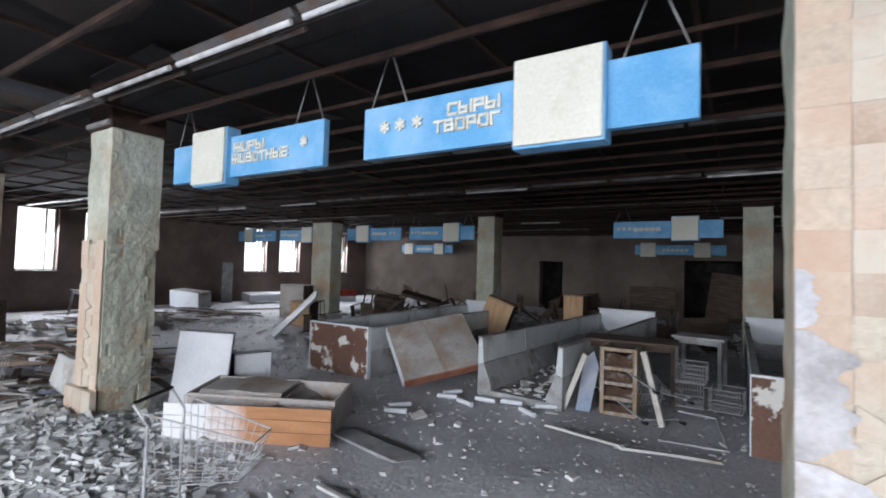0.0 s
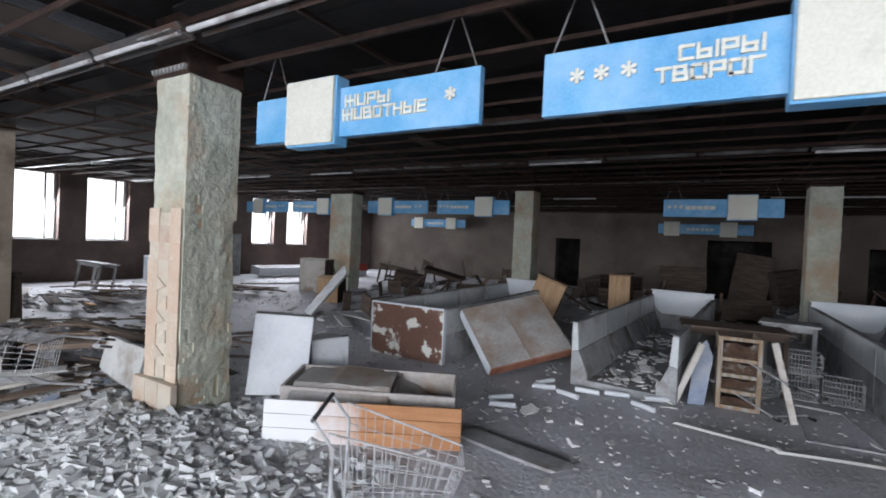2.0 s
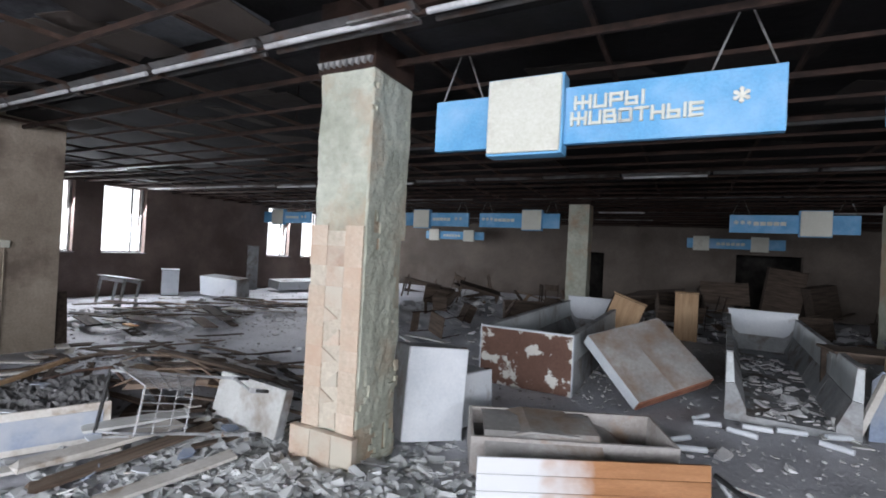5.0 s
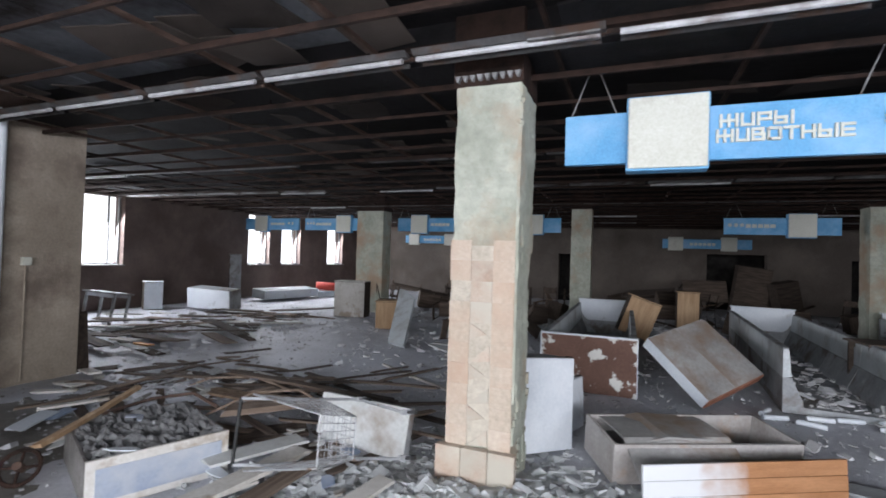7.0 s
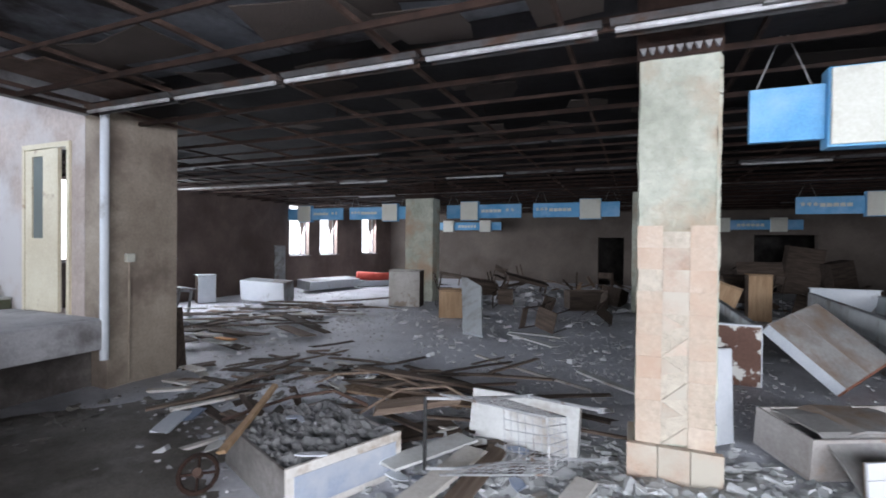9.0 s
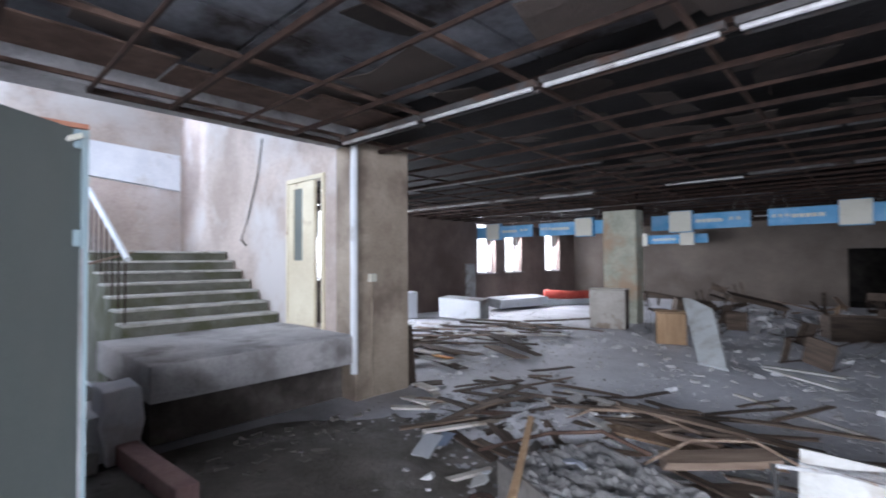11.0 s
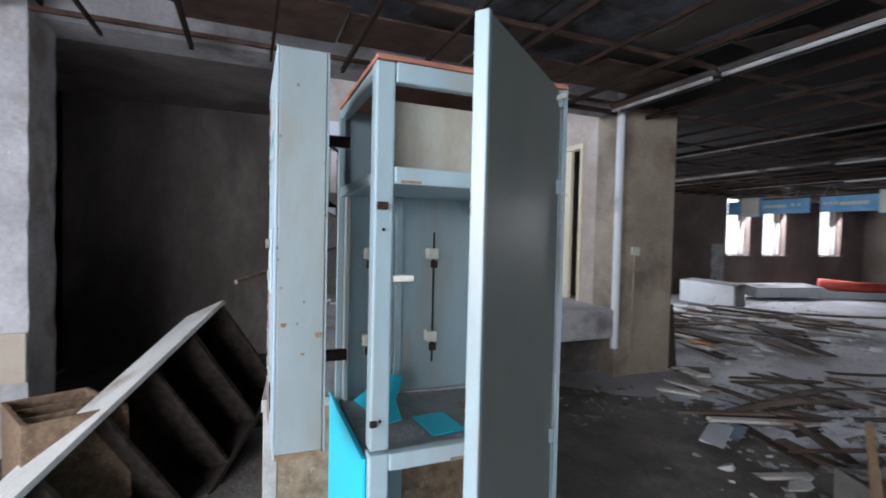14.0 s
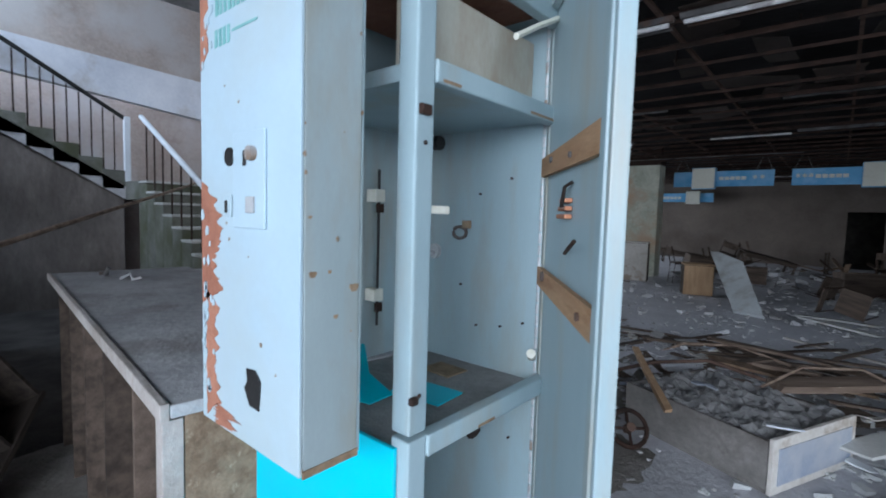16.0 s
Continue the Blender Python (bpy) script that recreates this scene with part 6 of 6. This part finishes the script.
shards("pale_grit", spread(1500, -4.8, 2.6, 0.7, 7.5, 31) + spread(1500, -9.5, -6, 3.0, 7, 32), 0.006, 0.035, M_BITS, "pale plaster grit strewn over the floor")
shards("floor_grit", spread(4500, -7, 3, 0.5, 11, 3) + spread(4200, -16.5, -4, 3, 12, 4) + spread(2600, 0, 0, 0, 0, 5, (-8.8, 2.6, 1.1, 0.7)), 0.01, 0.06, M_GRIT, "dark grit and small debris over the floor")
shards("white_scraps", spread(230, -9.5, 2, 0.8, 8, 6) + spread(650, -15.5, -11.0, 3.6, 8.8, 7) + spread(300, -11.5, -4, 5.5, 10.5, 17) + [(x, y, 0.09) for x, y, z in spread(220, -2.6, -1.75, 5.55, 9.8, 8)], 0.03, 0.16, M_SCRAP, "pale scraps of plaster and plastic on the floor")
shards("landing_rubble", spread(260, -11.55, -10.3, -0.6, 2.4, 41), 0.015, 0.11, island_tones("dirty_rubble", ((0.13, 0.12, 0.105), (0.20, 0.185, 0.165), (0.09, 0.083, 0.075), (0.24, 0.225, 0.205))), "small dark rubble along the foot of the landing")
shards("heap_debris", spread(1500, -11, 3.5, 11, 17, 9), 0.06, 0.35, M_GRIT, "dark debris among heaped furniture")


# ---- short boards at the foot of the pier ----
plank((-10.80, 2.14, 0.012), (-10.46, 2.40, 0.012), 0.10, 0.024, M_PALEWOOD, "short pale board on the floor by the pier")
plank((-11.03, 2.98, 0.012), (-10.70, 2.80, 0.012), 0.10, 0.024, M_PALEWOOD, "short pale board on the floor by the pier")


# ---- what is left of the hung ceiling ----
def ceiling_remnants(x_low, x_high, y_low, y_high, count, seed, mat, label):
    """Torn sheets that still lie on the bars, some sagging between them."""
    rng = random.Random(seed)
    bm = bmesh.new()
    for k in range(count):
        x, y = rng.uniform(x_low, x_high), rng.uniform(y_low, y_high)
        if x < -10.9 and y < 3.2:
            continue
        a, b = rng.uniform(0.2, 0.55), rng.uniform(0.12, 0.3)
        m = pose(x, y, 3.165 + rng.uniform(0.0, 0.10), rng.uniform(-7, 7), rng.uniform(-7, 7), rng.choice((0, 90)) + rng.uniform(-9, 9))
        ring = [(a, b), (a * rng.uniform(-0.2, 0.5), b * rng.uniform(0.8, 1.1)), (-a, b * rng.uniform(0.6, 1)), (-a * rng.uniform(0.7, 1), -b), (a * rng.uniform(-0.3, 0.4), -b * rng.uniform(0.6, 1.1)), (a * rng.uniform(0.7, 1), -b * rng.uniform(0.5, 1))]
        low = [bm.verts.new(m @ Vector((p, q, 0))) for p, q in ring]
        high = [bm.verts.new(m @ Vector((p, q, 0.008))) for p, q in ring]
        bm.faces.new(low[::-1])
        bm.faces.new(high)
        for i in range(6):
            j = (i + 1) % 6
            bm.faces.new((low[i], low[j], high[j], high[i]))
    bmesh.ops.recalc_face_normals(bm, faces=bm.faces)
    return single("ceiling_scraps", bm, mat, Matrix.Identity(4), label, "ceiling scraps", "", "stuff")


# Scraps near the stairs get lighter tones in place of stronger light there.
ceiling_remnants(-11.0, -5.2, -4.5, 7, 90, 21, island_tones("lit_brown_sheet", ((0.035, 0.028, 0.024), (0.08, 0.064, 0.055), (0.015, 0.012, 0.011), (0.13, 0.105, 0.09))), "torn brown scraps lying on the ceiling frame, lightened for stair light")
ceiling_remnants(-16.5, -5.2, 7, 17, 90, 22, island_tones("dim_sooty_sheet", ((0.012, 0.01, 0.009), (0.03, 0.025, 0.022), (0.006, 0.005, 0.005), (0.045, 0.037, 0.032))), "torn sooty scraps lying on the ceiling frame, darkened for shade")
ceiling_remnants(-5.2, 7, -4.5, 17, 150, 23, bpy.data.materials["dim_sooty_sheet"], "torn sooty scraps lying on the ceiling frame, darkened for shade")


# ---- wire baskets beside the drawer unit ----
def stacking_basket(m, w, d, hgt):
    b = thing("stacking_basket", m, "grey dusty wire basket on the floor by a counter", "basket", "wire baskets by the counter")
    for z in (0.006, hgt * 0.5, hgt):
        part("ring", tube([(0, 0, z), (w, 0, z), (w, d, z), (0, d, z), (0, 0, z)], 0.006, 6), M_WIRE, b)
    n = 11
    for k in range(1, n):
        part("wire", tube([(w * k / n, 0, hgt), (w * k / n, 0, 0.006), (w * k / n, d, 0.006), (w * k / n, d, hgt)], 0.003, 5), M_WIRE, b)
    for k in range(1, 8):
        part("wire", tube([(0, d * k / 8, hgt), (0, d * k / 8, 0.006), (w, d * k / 8, 0.006), (w, d * k / 8, hgt)], 0.003, 5), M_WIRE, b)
    return b


stacking_basket(pose(-0.70, 6.55, 0.005, 0, 0, 4), 0.36, 0.34, 0.30)
stacking_basket(pose(-0.30, 6.62, 0.005, 0, 0, -7), 0.36, 0.34, 0.26)
stacking_basket(pose(-0.68, 6.57, 0.31, 0, 0, -3), 0.36, 0.34, 0.22)
single("wire_frame", tube([(-0.65, 5.1, 0.012), (-0.6, 6.3, 0.012), (-0.2, 6.25, 0.012), (-0.06, 5.17, 0.012), (-0.65, 5.1, 0.012)], 0.009, 6), M_WIRE, Matrix.Identity(4), "bent grey wire frame lying on the floor", "wire frame")

# ---- pale scraps on the crate and the heap ----
rng = random.Random(77)
for k in range(46):
    x, y = rng.uniform(-9.2, -6.3), rng.uniform(1.0, 3.2)
    q = rng.uniform(0.04, 0.13)
    inside = -8.6 < x < -7.6 and y < 1.9
    ring = [(q * rng.uniform(0.6, 1.2) * math.cos(a), 0.6 * q * rng.uniform(0.6, 1.2) * math.sin(a)) for a in [j * math.pi / 3.5 for j in range(7)]]
    single("scrap", prism(ring, 0.008, "z"), rng.choice((M_PALEFACE, M_WHITE, M_GREY, M_PALEWOOD, M_STEELBLUE)), pose(x, y, (0.33 if inside else ground_at(x, y) + 0.05), rng.uniform(-18, 18), rng.uniform(-18, 18), rng.uniform(0, 360)), "pale torn scrap lying on the debris heap", "scrap", "scraps on the heap")

# ---- leaning pieces beside the drawer unit ----
single("torn_sheet", prism([(0, 0), (0.16, 0.02), (0.2, 0.55), (0.12, 0.72), (0.02, 0.6)], 0.015), M_STEELBLUE, pose(-1.62, 5.62, 0.0, -14, 6, 12), "blue grey torn sheet leaning on the drawers", "sheet")
single("torn_sheet", prism([(0, 0), (0.22, 0.03), (0.17, 0.2), (0.05, 0.24)], 0.02), M_PALEFACE, pose(-1.92, 5.42, 0.0, -35, 0, 25), "crumpled white sheet lying by the drawers", "sheet")
for x, y, a in ((-2.05, 5.30, 20), (-1.85, 5.22, -15), (-2.2, 5.42, 50), (-1.75, 5.38, 70)):
    single("scrap", prism([(0, 0), (0.16, 0.02), (0.13, 0.07), (0.02, 0.09)], 0.012, "z"), M_PALEFACE, pose(x, y, 0.02, 4, -6, a), "white broken scrap on the floor by the drawers", "scrap", "scraps by the drawers")
single("lamp_plate", prism([(0, 0), (0.42, 0), (0.42, 0.012), (0, 0.012)], 0.17), M_RAIL, pose(-5.2, 1.68, 3.02, 8, 0, 0), "grey lamp cover plate hanging from the rail", "lamp cover")
